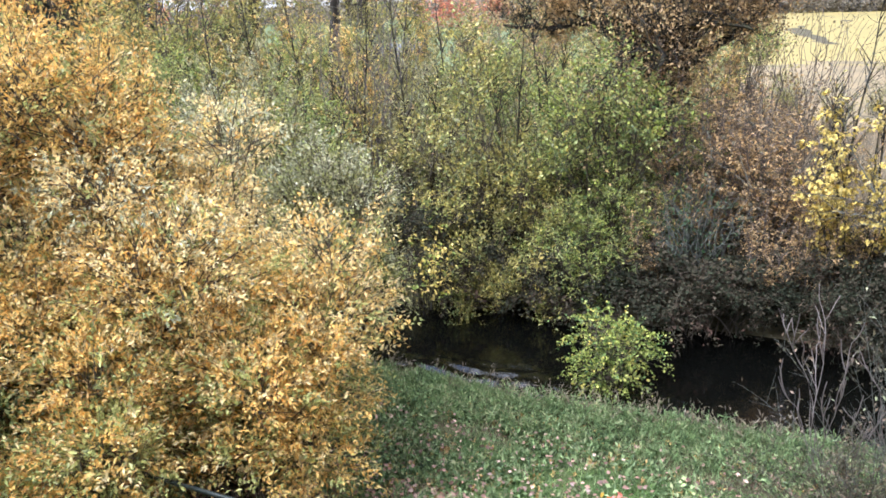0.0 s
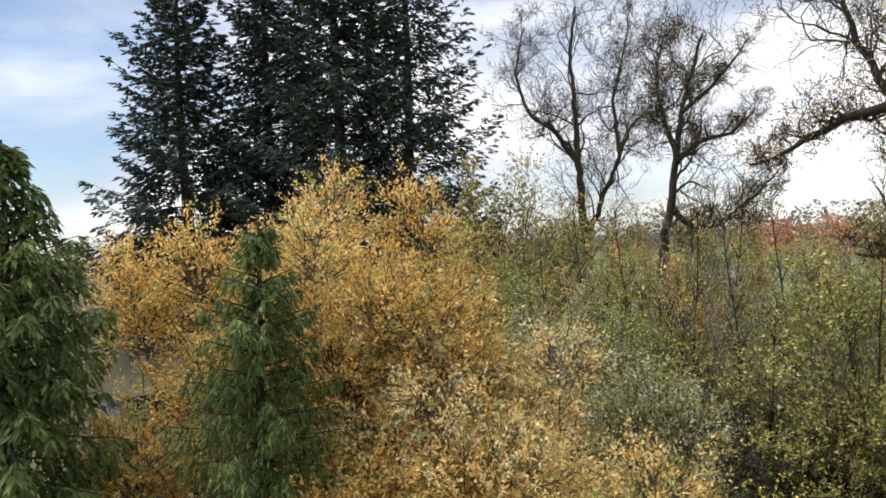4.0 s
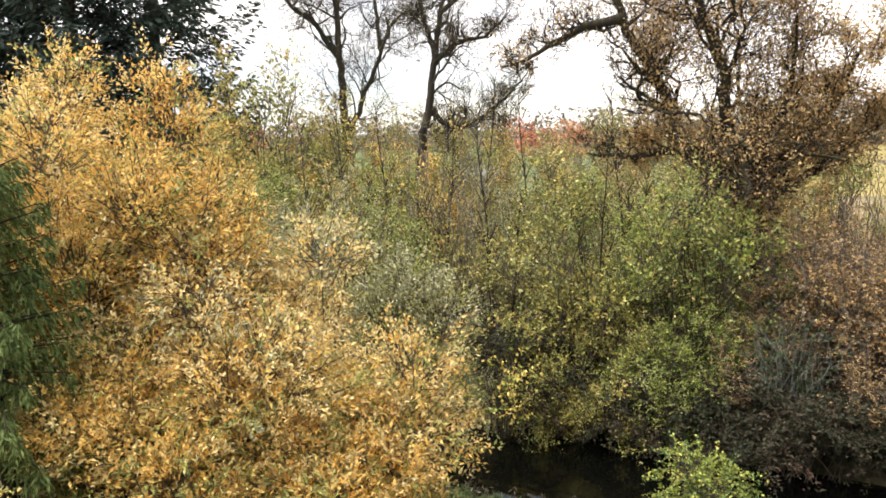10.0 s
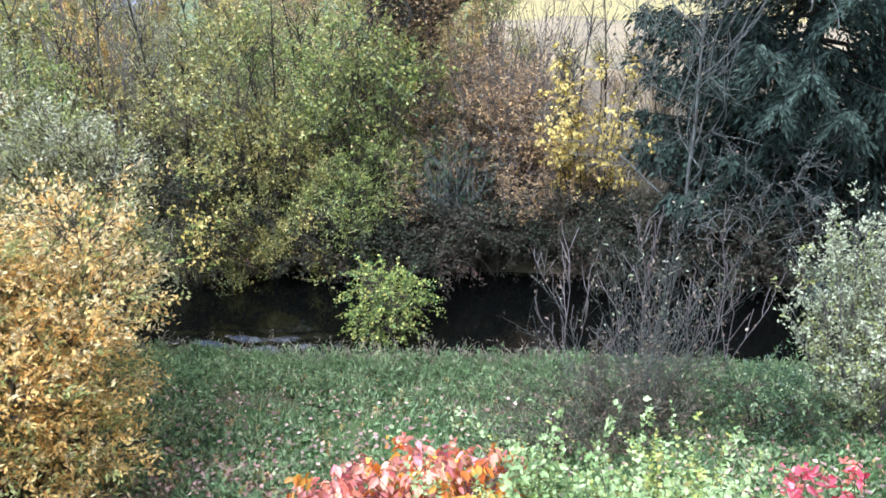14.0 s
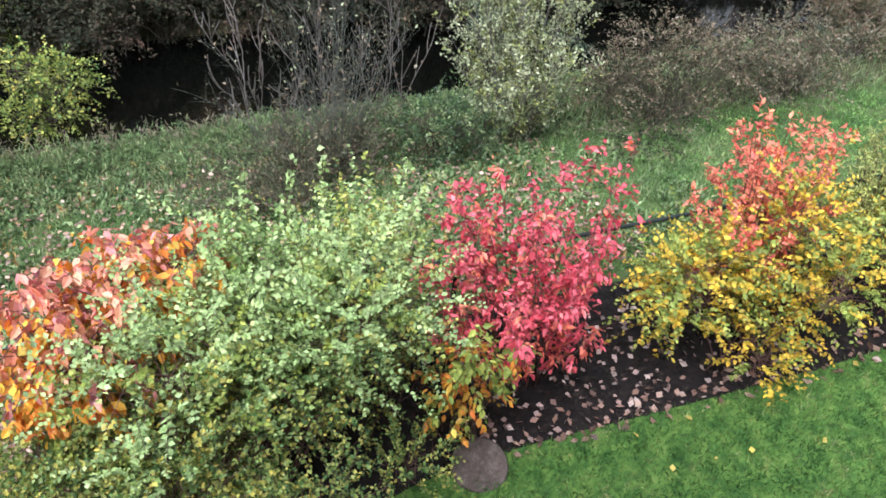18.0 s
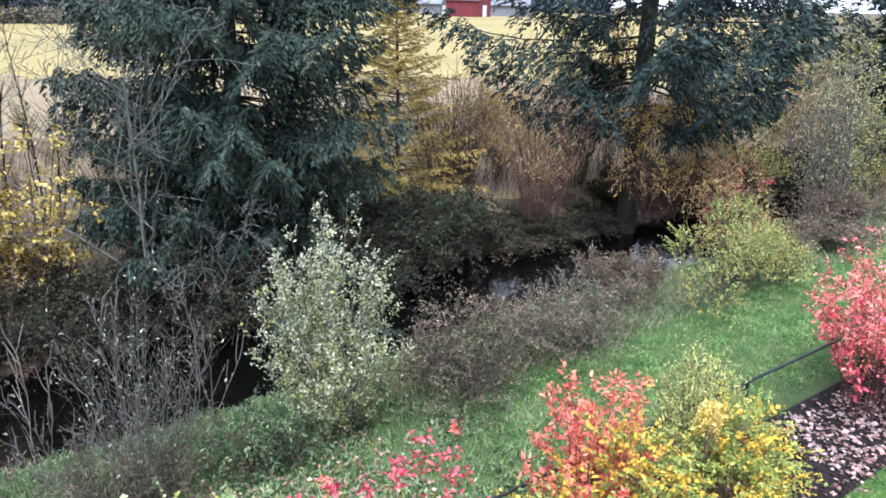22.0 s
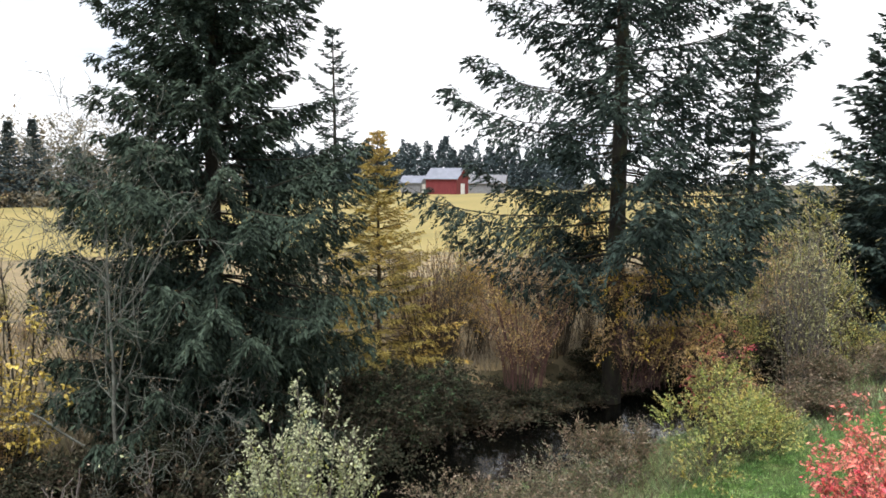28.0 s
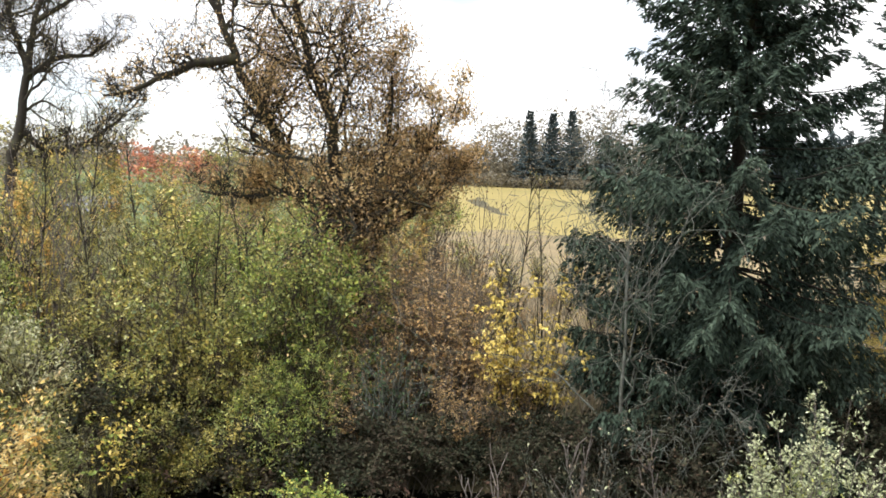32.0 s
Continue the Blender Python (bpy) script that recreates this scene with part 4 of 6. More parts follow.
def blades(name, label, u0, u1, n0, n1, count, tall, mat, seed, wide=0.12, lo=None, hi=None, lean=0.5, keep=None):
    rng = np.random.default_rng(seed)
    u, f = rng.uniform(u0, u1, count), rng.uniform(0, 1, count)
    a = lo(u) if lo else n0
    b = hi(u) if hi else n1
    n = a + (b - a) * f
    if keep:
        ok = keep(u, n, rng)
        u, n = u[ok], n[ok]
    k = len(u)
    x, y = UX * u + NX * n, UY * u + NY * n
    z = height(x, y)
    h = tall * rng.uniform(0.5, 1.25, k)
    a = rng.uniform(0, 2 * np.pi, k)
    side = np.stack([np.cos(a), np.sin(a), 0 * a], 1) * (h * wide * 0.5)[:, None]
    base = np.stack([x, y, z], 1)
    top = base + np.stack([rng.normal(0, lean, k) * h, rng.normal(0, lean, k) * h, h], 1)
    v = np.stack([base - side, base + side, top], 1)
    ob = mesh_object(name, v.reshape(-1, 3), 3, np.arange(3 * k), mat)
    return tagged(ob, label, "grass", kind="stuff")


def strewn(name, label, count, size, mat, seed, u0, u1, lo, hi, lift=0.02, keep=None):
    """Fallen leaves that lie on the ground."""
    rng = np.random.default_rng(seed)
    u, f = rng.uniform(u0, u1, count), rng.uniform(0, 1, count)
    n = lo(u) + (hi(u) - lo(u)) * f
    if keep:
        ok = keep(u, n, rng)
        u, n = u[ok], n[ok]
    k = len(u)
    x, y = UX * u + NX * n, UY * u + NY * n
    pos = np.stack([x, y, height(x, y) + lift + rng.uniform(0, 0.012, k)], 1)
    a = rng.uniform(0, 2 * np.pi, k)
    axis = np.stack([np.cos(a), np.sin(a), rng.normal(0, 0.12, k)], 1)
    ob = leaves(name, pos, axis, size, mat, None, rng, 0.7, 0.06, 0.0, 0.05)
    return tagged(ob, label, "leaves", kind="stuff")


blades("lawn_grass", "short green lawn blades", 0.8, 11, 0, 0, 110000, 0.05, G_LAWN, 1, 0.2, lambda u: 0 * u + 0.2, bed_edge)
blades("lawn_grass", "short green lawn blades", 11, 34, 0, 0, 26000, 0.05, G_LAWN, 2, 0.3, lambda u: 0 * u - 0.6, bed_edge)
blades("meadow_grass", "mown meadow grass blades", -3, 16, 4.0, 6.9, 60000, 0.07, G_STRIP, 3, 0.16)
blades("meadow_grass", "mown meadow grass blades", 16, 60, 3.6, 6.6, 36000, 0.09, G_STRIP, 4, 0.35)
blades("bank_grass", "long tufted grass on the creek bank", -9, 6, 5.0, 8.7, 80000, 0.08, G_BANK, 5, 0.13, lean=0.6)
blades("bank_grass", "long tufted grass at the water's edge", -9, 5, 7.9, 8.6, 6000, 0.16, G_BANK, 6, 0.07, lean=0.5)
blades("bank_grass", "long grass on the far part of the bank", 14, 46, 6.6, 10.2, 16000, 0.2, G_BANK, 7, 0.12, lean=0.5)
blades("dry_grass", "tall tan dry grass beyond the creek", -6, 34, 13.6, 27, 42000, 0.55, L_DRY, 16, 0.05, lean=0.35)
blades("bank_grass", "tufts of longer grass on the bank", -8, 6, 4.6, 9.0, 30000, 0.12, G_BANK, 14, 0.10, lean=0.6, keep=lambda u, n, g: np.sin(u * 2.1 + 1.7 * np.sin(n * 1.3)) * np.sin(n * 2.6 + u) > 0.1)
blades("bank_grass", "rough grass behind the brambles", 6, 16, 6.7, 9.8, 22000, 0.13, G_BANK, 15, 0.09, lean=0.6)


def weeds(name, label, count, u0, u1, n0, n1, mat, seed, tall=0.14, per=7, leaf=0.07, wide=0.3, keep=None):
    """Low leafy weeds and coarse grass tufts over a stretch of bank."""
    rng = np.random.default_rng(seed)
    u, n = rng.uniform(u0, u1, count), rng.uniform(n0, n1, count)
    ok = keep(u, n, rng) if keep else np.ones(count, bool)
    u, n = u[ok], n[ok]
    x, y = UX * u + NX * n, UY * u + NY * n
    way = rng.normal(0, 0.55, (len(u), 3)) * [1, 1, 0] + [0, 0, 1.0]
    ob = spray_leaves(name, np.stack([x, y, height(x, y)], 1), way, tall * rng.uniform(0.4, 1.4, len(u)), per, leaf, mat, None, rng, wide, 0.6, 0.2, scatter=0.4, loose=0.01)
    return tagged(ob, label, "weeds", kind="stuff")


clumpy = lambda u, n, g: np.sin(u * 2.3 + 1.9 * np.sin(n * 1.7)) * np.sin(n * 2.9 + 1.3 * np.sin(u * 1.1)) + g.normal(0, 0.5, len(u)) > 0.05
weeds("bank_weeds", "coarse green weeds on the creek bank", 17000, -8, 5, 4.3, 8.6, G_BANK, 61, 0.15, 7, 0.085, 0.4, keep=clumpy)
weeds("bank_weeds", "tall leafy weeds at the water's edge", 2600, -8, 4.5, 7.2, 8.3, G_BANK, 62, 0.24, 10, 0.085, 0.18)
weeds("bank_weeds", "brownish withered weeds on the bank", 4200, -8, 4, 4.2, 7.8, L_RUST, 63, 0.08, 6, 0.06, 0.45, keep=clumpy)
weeds("bank_weeds", "tan withered grass at the water's edge", 260, -5, 1, 8.0, 8.5, L_DRY, 64, 0.4, 8, 0.1, 0.08)
weeds("meadow_weeds", "uneven tufts in the mown meadow strip", 7000, 2, 17, 4.0, 6.5, G_STRIP, 66, 0.06, 6, 0.06, 0.35, keep=clumpy)
weeds("lawn_weeds", "tufts of moss and clover in the lawn", 5000, 0.8, 13, 0.2, 2.4, G_LAWN, 65, 0.03, 6, 0.03, 0.5, keep=clumpy)
strewn("fallen_leaves", "pale pink fallen leaves on the mulch", 1300, 0.075, FALLEN, 8, 7.6, 11.3, bed_edge, lambda u: bed_back(u) - 0.1)
strewn("fallen_leaves", "fallen leaves on the mulch between shrubs", 420, 0.06, FALLEN, 9, 1.4, 4.6, bed_edge, lambda u: bed_back(u) - 0.1)
strewn("fallen_leaves", "fallen leaves along the lawn's edge", 500, 0.07, FALLEN_BROWN, 10, 1.5, 12, lambda u: bed_edge(u) - 0.1, lambda u: bed_edge(u) + 0.25)
strewn("fallen_leaves", "brown fallen leaves under the trees", 24000, 0.07, FALLEN_BROWN, 11, -8, 0.0, lambda u: 0 * u + 2.6, lambda u: 5.8 - 1.6 * smooth(u, -3, 0))
strewn("fallen_leaves", "scattered brown leaves on the bank grass", 7000, 0.055, FALLEN_BROWN, 12, -7, 4, lambda u: 0 * u + 4.0, lambda u: 0 * u + 7.6, 0.09, keep=lambda u, n, g: g.uniform(0, 1, len(u)) < 1.1 - 0.25 * (n - 4))
strewn("fallen_leaves", "few yellow leaves on the lawn", 70, 0.06, L_YELLOW, 13, 1.5, 12, lambda u: 0 * u + 0.3, bed_edge, 0.04)

strewn("fallen_leaves", "scattered pale leaves on the far mulch", 900, 0.08, FALLEN_BROWN, 17, 11.3, 30, bed_edge, lambda u: bed_back(u) - 0.1)
strewn("mulch_chips", "rough dark bark chips of the mulch", 9000, 0.06, M_SOIL_CHIP, 18, 1.2, 24, bed_edge, lambda u: bed_back(u) - 0.05, 0.015)
rng = np.random.default_rng(44)
for k, u in enumerate(np.arange(12.4, 30, 1.5)):
    bush("bed_perennial", "low green perennial clump in the mulch", "plant", (*un(u + rng.uniform(-0.4, 0.4), 2.75 + rng.uniform(0, 0.55)), 0.0), (0.55, 0.5, rng.uniform(0.25, 0.5)), 0.06, (L_GREENYEL, L_EVERGREEN, L_WHITE, L_BRAMBLE)[k % 4], 500, 300 + k, BARK, 5, 20, 0.14, 0.5, lobes=3, group="low plants in the bed")

# ---- deck and house ----
def tilted(name, place, label, category, kind=""):
    """A thing whose x runs along the house and y out from it."""
    ob = thing(name, (*un(*place[:2]), place[2]), label, category, kind=kind)
    ob.rotation_euler[2] = math.atan2(UY, UX)
    return ob


deck = tilted("deck_railing", (0, 0, 0), "weathered grey-brown wooden deck railing with nailed cap", "railing")
cap = bmesh.new()
outline = [(-3.2, -0.30), (1.715, -0.155), (1.715, -0.045), (1.93, -0.045), (1.93, 0.028), (-3.2, -0.124)]
lower = [cap.verts.new((x, y, 4.125)) for x, y in outline]
bottom = cap.faces.new(lower[::-1])
for v in bmesh.ops.extrude_face_region(cap, geom=[bottom])["geom"]:
    if isinstance(v, bmesh.types.BMVert):
        v.co.z = 4.165
cap.normal_update()
bmesh.ops.recalc_face_normals(cap, faces=cap.faces)
bmesh.ops.bevel(cap, geom=list(cap.edges), offset=0.004, segments=2, affect="EDGES", profile=0.7)
part("rail_cap", cap, M_GREY_WOOD, deck)
part("bottom_rail", box_bm((-3.2, -0.09, 3.42), (1.70, -0.04, 3.51), 0.005), M_RED_WOOD, deck, "dark red stained lower rail")
part("upper_rail", box_bm((-3.2, -0.09, 4.03), (1.70, -0.04, 4.123), 0.005), M_RED_WOOD, deck, "dark red stained upper rail")
for k in range(36):
    part("baluster", box_bm((-3.1 + k * 0.13, -0.08, 3.51), (-3.065 + k * 0.13, -0.048, 4.03)), M_RED_WOOD, deck)
for x, y in ((1.62, 0.06), (1.60, 0.0), (1.42, 0.045), (1.42, -0.06), (0.95, 0.03), (0.95, -0.06), (1.66, -0.05)):
    nail = bmesh.new()
    bmesh.ops.create_cone(nail, cap_ends=True, segments=8, radius1=0.004, radius2=0.0035, depth=0.003, matrix=Matrix.Translation((x, y - 0.06, 4.167)))
    part("nail", nail, M_NAIL, deck, "small steel nail head")
post = tilted("deck_post", (1.72, -0.27, 0), "thick reddish-brown stained timber deck post", "post")
part("shaft", box_bm((0, 0, 0), (0.185, 0.221, 5.62), 0.006), M_RED_WOOD, post)

deck_floor = tilted("floor_deck", (0, 0, 0), "dark wooden deck boards on the upper storey", "floor", "structure")
for k in range(22):
    part("plank", box_bm((-3.3, -0.24 - 0.14 * k, 3.27), (1.9, -0.105 - 0.14 * k, 3.31), 0.004), M_RED_WOOD, deck_floor)
part("rim_beam", box_bm((-3.3, -0.1, 3.0), (1.71, -0.05, 3.268)), M_RED_WOOD, deck_floor)
wall = tilted("wall_house", (0, 0, 0), "painted lap siding of the house behind the deck", "wall", "structure")
part("siding", box_bm((-9, -3.5, 0), (9, -3.25, 6.2)), M_SIDING, wall)
roof = tilted("roof_eave", (0, 0, 0), "dark brown roof eave over the deck", "roof", "structure")
roof.rotation_euler[2] -= radians(6)
part("roof_slab", box_bm((-2.6, -3.3, 5.68), (1.98, 0.26, 5.80)), M_DARK_WOOD, roof)
part("fascia", box_bm((-2.65, 0.26, 5.47), (2.02, 0.31, 5.82), 0.004), M_DARK_WOOD, roof)
part("soffit_beam", box_bm((-2.66, -3.3, 5.52), (-2.5, 0.257, 5.68)), M_SOFFIT, roof, "pale painted eave trim")
part("inner_beam", box_bm((-2.49, -0.25, 5.49), (1.95, 0.0, 5.678), 0.004), M_DARK_WOOD, roof)

# ---- chain-link fence along the bed ----
def chain_fence(name, label, a, b, tall, spacing, mat, step=0.07, wire=0.001, rail=0.019, rail_mat=None):
    """Posts, a top rail and a diamond net of wires from a to b, both in house directions."""
    (xa, ya), (xb, yb) = un(*a), un(*b)
    root = thing(name, (xa, ya, float(height(xa, ya))), label, "fence")
    root.rotation_euler[2] = math.atan2(yb - ya, xb - xa)
    length = math.hypot(xb - xa, yb - ya)
    n = max(1, round(length / spacing))
    for k in range(n + 1):
        x = length * k / n
        tubes("post", [(np.array([[x, 0, -0.1], [x, 0, tall * 0.5], [x, 0, tall + 0.02]]), np.full(3, rail * 1.15))], mat, root, 8)
    tubes("top_rail", [(np.stack([np.linspace(0, length, n * 2 + 1), np.zeros(n * 2 + 1), np.full(n * 2 + 1, tall)], 1), np.full(n * 2 + 1, rail))], rail_mat or mat, root, 8)
    wires = []
    k = int(length / step)
    for way in (1, -1):
        for i in range(-int(tall / step), k + int(tall / step)):
            x0, x1 = i * step, i * step + way * tall
            z0, z1 = 0.03, tall
            ends = []
            for xx, zz in ((x0, z0), (x1, z1)):
                cx = min(max(xx, 0), length)
                zz = z0 + (cx - x0) / (x1 - x0) * (z1 - z0)
                ends.append((cx, 0.004 * way, zz))
            if abs(ends[0][0] - ends[1][0]) > 0.02:
                wires.append((np.array(ends), np.full(2, wire)))
    tubes("wire_mesh", wires, mat, root, 3)
    return root


chain_fence("chain_link_fence", "low black chain-link fence with round posts", (-8.9, 3.9), (31.0, 3.36), 0.88, 2.6, M_BLACK_METAL)
chain_fence("garden_pen", "low green wire pen panel across the lawn", (15.9, 2.15), (16.9, -1.0), 0.78, 1.8, M_GREEN_METAL, 0.06, 0.0018, 0.02, M_STONE)
chain_fence("garden_pen", "low green wire pen panel beside the bed", (15.9, 2.15), (20.85, 1.65), 0.78, 2.0, M_GREEN_METAL, 0.06, 0.0018, 0.02, M_STONE)
chain_fence("garden_pen", "low green wire pen panel at the far side", (20.85, 1.65), (21.7, -1.0), 0.78, 1.8, M_GREEN_METAL, 0.06, 0.0018, 0.02, M_STONE)

# ---- planting bed shrubs ----
shrub("viburnum_shrub", "shrub with large drooping plum, pink and orange leaves", "shrub", (*un(-0.72, 3.4), 0), (1.55, 1.25, 1.95), 420, 0.088, ((L_PURPLE, 0.98, 0.2, 1.0), (L_VIB_ORANGE, 0.66, 0.16, 1.0)), 21, 9, 0.2, BARK_RED, 30, 0.6, 10, 0.44, 0.55, 0.2, 0.9, 0.3, sit=0.3, droop=1.4, scatter=0.3, fine=True, under=-0.3, ragged=0.1, loose=0.02)
shrub("spirea_shrub", "large spreading shrub of arching wands with pale mint green leaves", "shrub", (*un(0.25, 3.1), 0), (2.9, 1.5, 2.0), 1150, 0.042, ((L_MINT, 0.9, 0.28, 1.0), (L_MINT_LOW, 0.35, 0.35, 1.0), (L_LIME, 0.9, 0.25, 0.2)), 22, 26, 0.42, BARK_RED, 40, 0.75, 18, 0.34, 0.45, 0.4, 1.0, 0.22, True, 0.008, sit=-0.6, ragged=0.45, scatter=0.15)
shrub("spirea_shrub", "dark green and yellow spotted shrub at the lawn's edge", "shrub", (*un(0.1, 2.45), 0), (3.3, 1.25, 1.45), 1300, 0.034, ((L_MINT_LOW, 0.4, 0.8, 1.0), (L_MINT, 1.0, 0.2, 0.25)), 23, 18, 0.26, BARK_RED, 30, 0.75, 18, 0.36, 0.45, 0.3, 0.95, 0.3, stem_radius=0.007)
shrub("spirea_shrub", "green shrub with yellow flecks under the plum leaves", "shrub", (*un(-1.2, 2.72), 0), (1.7, 1.3, 1.25), 700, 0.034, ((L_MINT_LOW, 0.5, 0.8, 1.0), (L_LIME, 0.8, 0.4, 0.3)), 35, 18, 0.26, BARK_RED, 20, 0.75, 11, 0.38, 0.45, 0.3, 0.95, 0.3, stem_radius=0.007)
shoots("spirea_shrub", "long arching pale green shoots", "shrub", (*un(0.4, 3.2), 0), (2.7, 1.3, 2.35), 46, 0.042, L_MINT, 24, BARK_RED, per=130, wide=0.75, start=0.35, reach=0.016, curve=0.3)
copse("dogwood_shrub", "crimson-leaved shrub with thin red stems and gaps", "shrub", (*un(2.2, 3.3), 0), (2.2, 1.4, 2.15), 52, 12, 8, 0.066, ((L_CRIMSON, 0.7, 1.0, 1.0), (L_SCARLET, 0.2, 0.5, 0.3)), 25, BARK_RED, 0.008, 0.22, 0.3, 0.52, fan=1.2, droop=0.9, fine=True, bend=0.07, lift=0.2)
shrub("hydrangea_shrub", "low shrub with orange and yellow drooping leaves", "shrub", (*un(1.5, 2.72), 0), (0.8, 0.7, 1.4), 90, 0.07, ((L_VIB_ORANGE, 0.3, 0.4, 1.0), (L_LIME, 0.8, 0.4, 1.0)), 33, 7, 0.2, BARK_RED, 14, 0.6, 7, 0.38, 0.5, 0.2, 0.9, 0.4, stem_radius=0.006, droop=1.0, fine=True, sit=-0.4)
copse("dogwood_shrub", "orange and scarlet upright shrub", "shrub", (*un(4.3, 3.4), 0), (2.0, 1.1, 2.15), 40, 12, 8, 0.062, ((L_SCARLET, 0.7, 1.0, 1.0), (L_VIB_ORANGE, 0.3, 0.3, 0.08)), 26, BARK_RED, 0.008, 0.2, 0.3, 0.5, fan=0.8, droop=0.3, fine=True, lift=0.6)
shrub("currant_shrub", "golden yellow-leaved rounded shrub with arching shoots", "shrub", (*un(3.95, 2.85), 0), (2.1, 1.4, 1.55), 640, 0.048, ((L_GOLD, 0.5, 0.8, 1.0), (L_LIME, 0.7, 0.6, 0.9)), 27, 16, 0.36, BARK_RED, 26, 0.7, 11, 0.38, 0.5, 0.4, 0.95, 0.3, True, 0.008, fine=True, ragged=0.4)
shrub("currant_shrub", "yellow-green spreading shrub at the lawn's edge", "shrub", (*un(5.65, 2.95), 0), (2.0, 1.2, 1.3), 520, 0.044, ((L_LIME, 0.5, 0.8, 1.0), (L_GOLD, 0.6, 0.6, 0.7)), 28, 16, 0.32, BARK_RED, 20, 0.7, 10, 0.38, 0.5, 0.35, 0.95, 0.3, True, 0.008, fine=True)
shoots("plume_shrub", "upright feathery yellow-green shrub", "shrub", (*un(5.9, 3.5), 0), (1.6, 0.9, 1.8), 80, 0.05, L_PLUME, 29, BARK_RED, per=80, wide=0.36, start=0.2, reach=0.03)
GR = np.random.default_rng(34)
gold = thing("goldenrod", (*un(5.3, 3.02), 0), "arching clump of bright yellow flowers", "plant")
g_runs, g_base, g_way = [], [], []
for k in range(24):
    e = GR.uniform(-0.4, 0.4)
    f = np.linspace(0, 1, 10)[:, None]
    arc = np.array([0.05 + e * 0.2, 0, 0]) + np.concatenate([-0.38 + 0.8 * f, GR.normal(0, 0.05) + 0 * f, 1.12 + GR.normal(0, 0.03) + 0.28 * np.sin(f * 2.6 + 0.3)], 1)
    foot = np.array([GR.normal(0, 0.1), GR.normal(0, 0.06), 0.0])
    g_runs.append((np.concatenate([[foot, foot + [-0.1, 0, 0.6]], arc]), np.linspace(0.004, 0.002, 12)))
    g_base.append(arc[2:-1]); g_way.append(np.diff(arc, axis=0)[2:])
tubes("stem", g_runs[::4], BARK, gold, 4, "stuff")
spray_leaves("flower", np.concatenate(g_base), np.concatenate(g_way), 0.1, 14, 0.03, L_YELLOW, gold, GR, 0.7, 1.1, 0.0)
copse("burning_bush", "tall coral red bush with many thin stems", "shrub", (*un(9.35, 3.3), 0), (2.6, 1.9, 2.4), 76, 13, 7, 0.066, ((L_CORAL, 0.8, 0.45, 1.0), (L_CRIMSON, 0.3, 0.25, 0.35)), 30, BARK_RED, 0.008, 0.26, 0.28, 0.5, fan=0.9, droop=0.7, fine=True, lift=0.3)
shrub("laurel_shrub", "dark green shrub with yellowing top", "shrub", (*un(10.95, 3.0), 0), (2.3, 1.6, 2.1), 420, 0.075, ((L_EVERGREEN, 0.25, 0.35, 1.0), (L_GOLD, 0.95, 0.3, 0.8), (L_LIME, 0.8, 0.4, 0.9)), 31, 12, 0.3, BARK, 20, 0.5, 11, 0.36, stem_radius=0.01)
bush("boxwood_ball", "small rounded dark green evergreen shrub", "shrub", (*un(-2.25, 3.3), 0), (0.8, 0.72, 0.56), 0.03, L_EVERGREEN, 7000, 32, BARK, 6, 120, 0.08, 0.6, lobe=0.8, lobes=3, jitter=0.02)

# ---- creek bank, near side ----
copse("osier_shrub", "bare grey twiggy shrub with few pale leaves", "shrub", un(1.4, 6.8), (2.9, 1.8, 2.75), 46, 16, 1, 0.05, ((L_BRAMBLE, 0.5, 1.0, 1.0), (L_WHITE, 0.9, 0.4, 0.5)), 40, STEM_LICHEN, 0.0065, 0.5, 0.2, bend=0.1, lift=0.5)
for k in range(3):
    tree("osier_shrub", "bare forked grey-brown shrub stems", un(0.85 + 0.5 * k, 6.7 + 0.12 * (k % 2)), 2.1, 160 + k, L_BRAMBLE, 60, 0.05, BARK_GREY, 0.006, 0.12, (0.3 * (k - 1), 0.1 * (k - 1), 1), depth=3, limbs=5, lift=0.14, wander=0.1, kids=3, spread=0.45)
copse("osier_thicket", "dense low brown twigs and dead grass", "shrub", un(1.0, 6.4), (3.2, 1.6, 1.1), 120, 8, 7, 0.06, ((L_WEED, 0.5, 1.0, 1.0), (L_BRAMBLE, 0.5, 1.0, 0.5)), 41, BARK, 0.006, 0.25, 0.1, 0.25)
copse("birch_shrub", "upright shrub with pale silvery green leaves", "shrub", un(3.75, 7.0), (2.1, 1.9, 3.1), 60, 24, 13, 0.046, ((L_WHITE, 0.8, 0.8, 1.0), (L_GREENYEL, 0.3, 0.4, 0.35)), 42, BARK_GREY, 0.011, 0.36, 0.06, 0.6, fan=1.3, lift=0.6)
shrub("bramble_mound", "tangled brown bramble mound with grey stems", "shrub", un(5.8, 6.75), (3.0, 1.8, 1.85), 900, 0.045, ((L_BRAMBLE, 0.5, 1.0, 1.0), (L_DRY, 0.9, 0.3, 0.3), (L_DARK, 0.2, 0.4, 0.7)), 43, 12, 0.4, BARK, 60, 0.55, 14, 0.33, arch=0.4, stem_radius=0.008)
shrub("bramble_mound", "greyish bramble on the creek bank", "shrub", un(7.9, 6.85), (2.9, 1.6, 1.4), 700, 0.045, ((L_BRAMBLE, 0.5, 1.0, 1.0), (L_WEED, 0.5, 1.0, 0.7), (L_DRY, 0.9, 0.3, 0.3)), 44, 12, 0.34, BARK, 50, 0.55, 12, 0.33, arch=0.4, stem_radius=0.007)
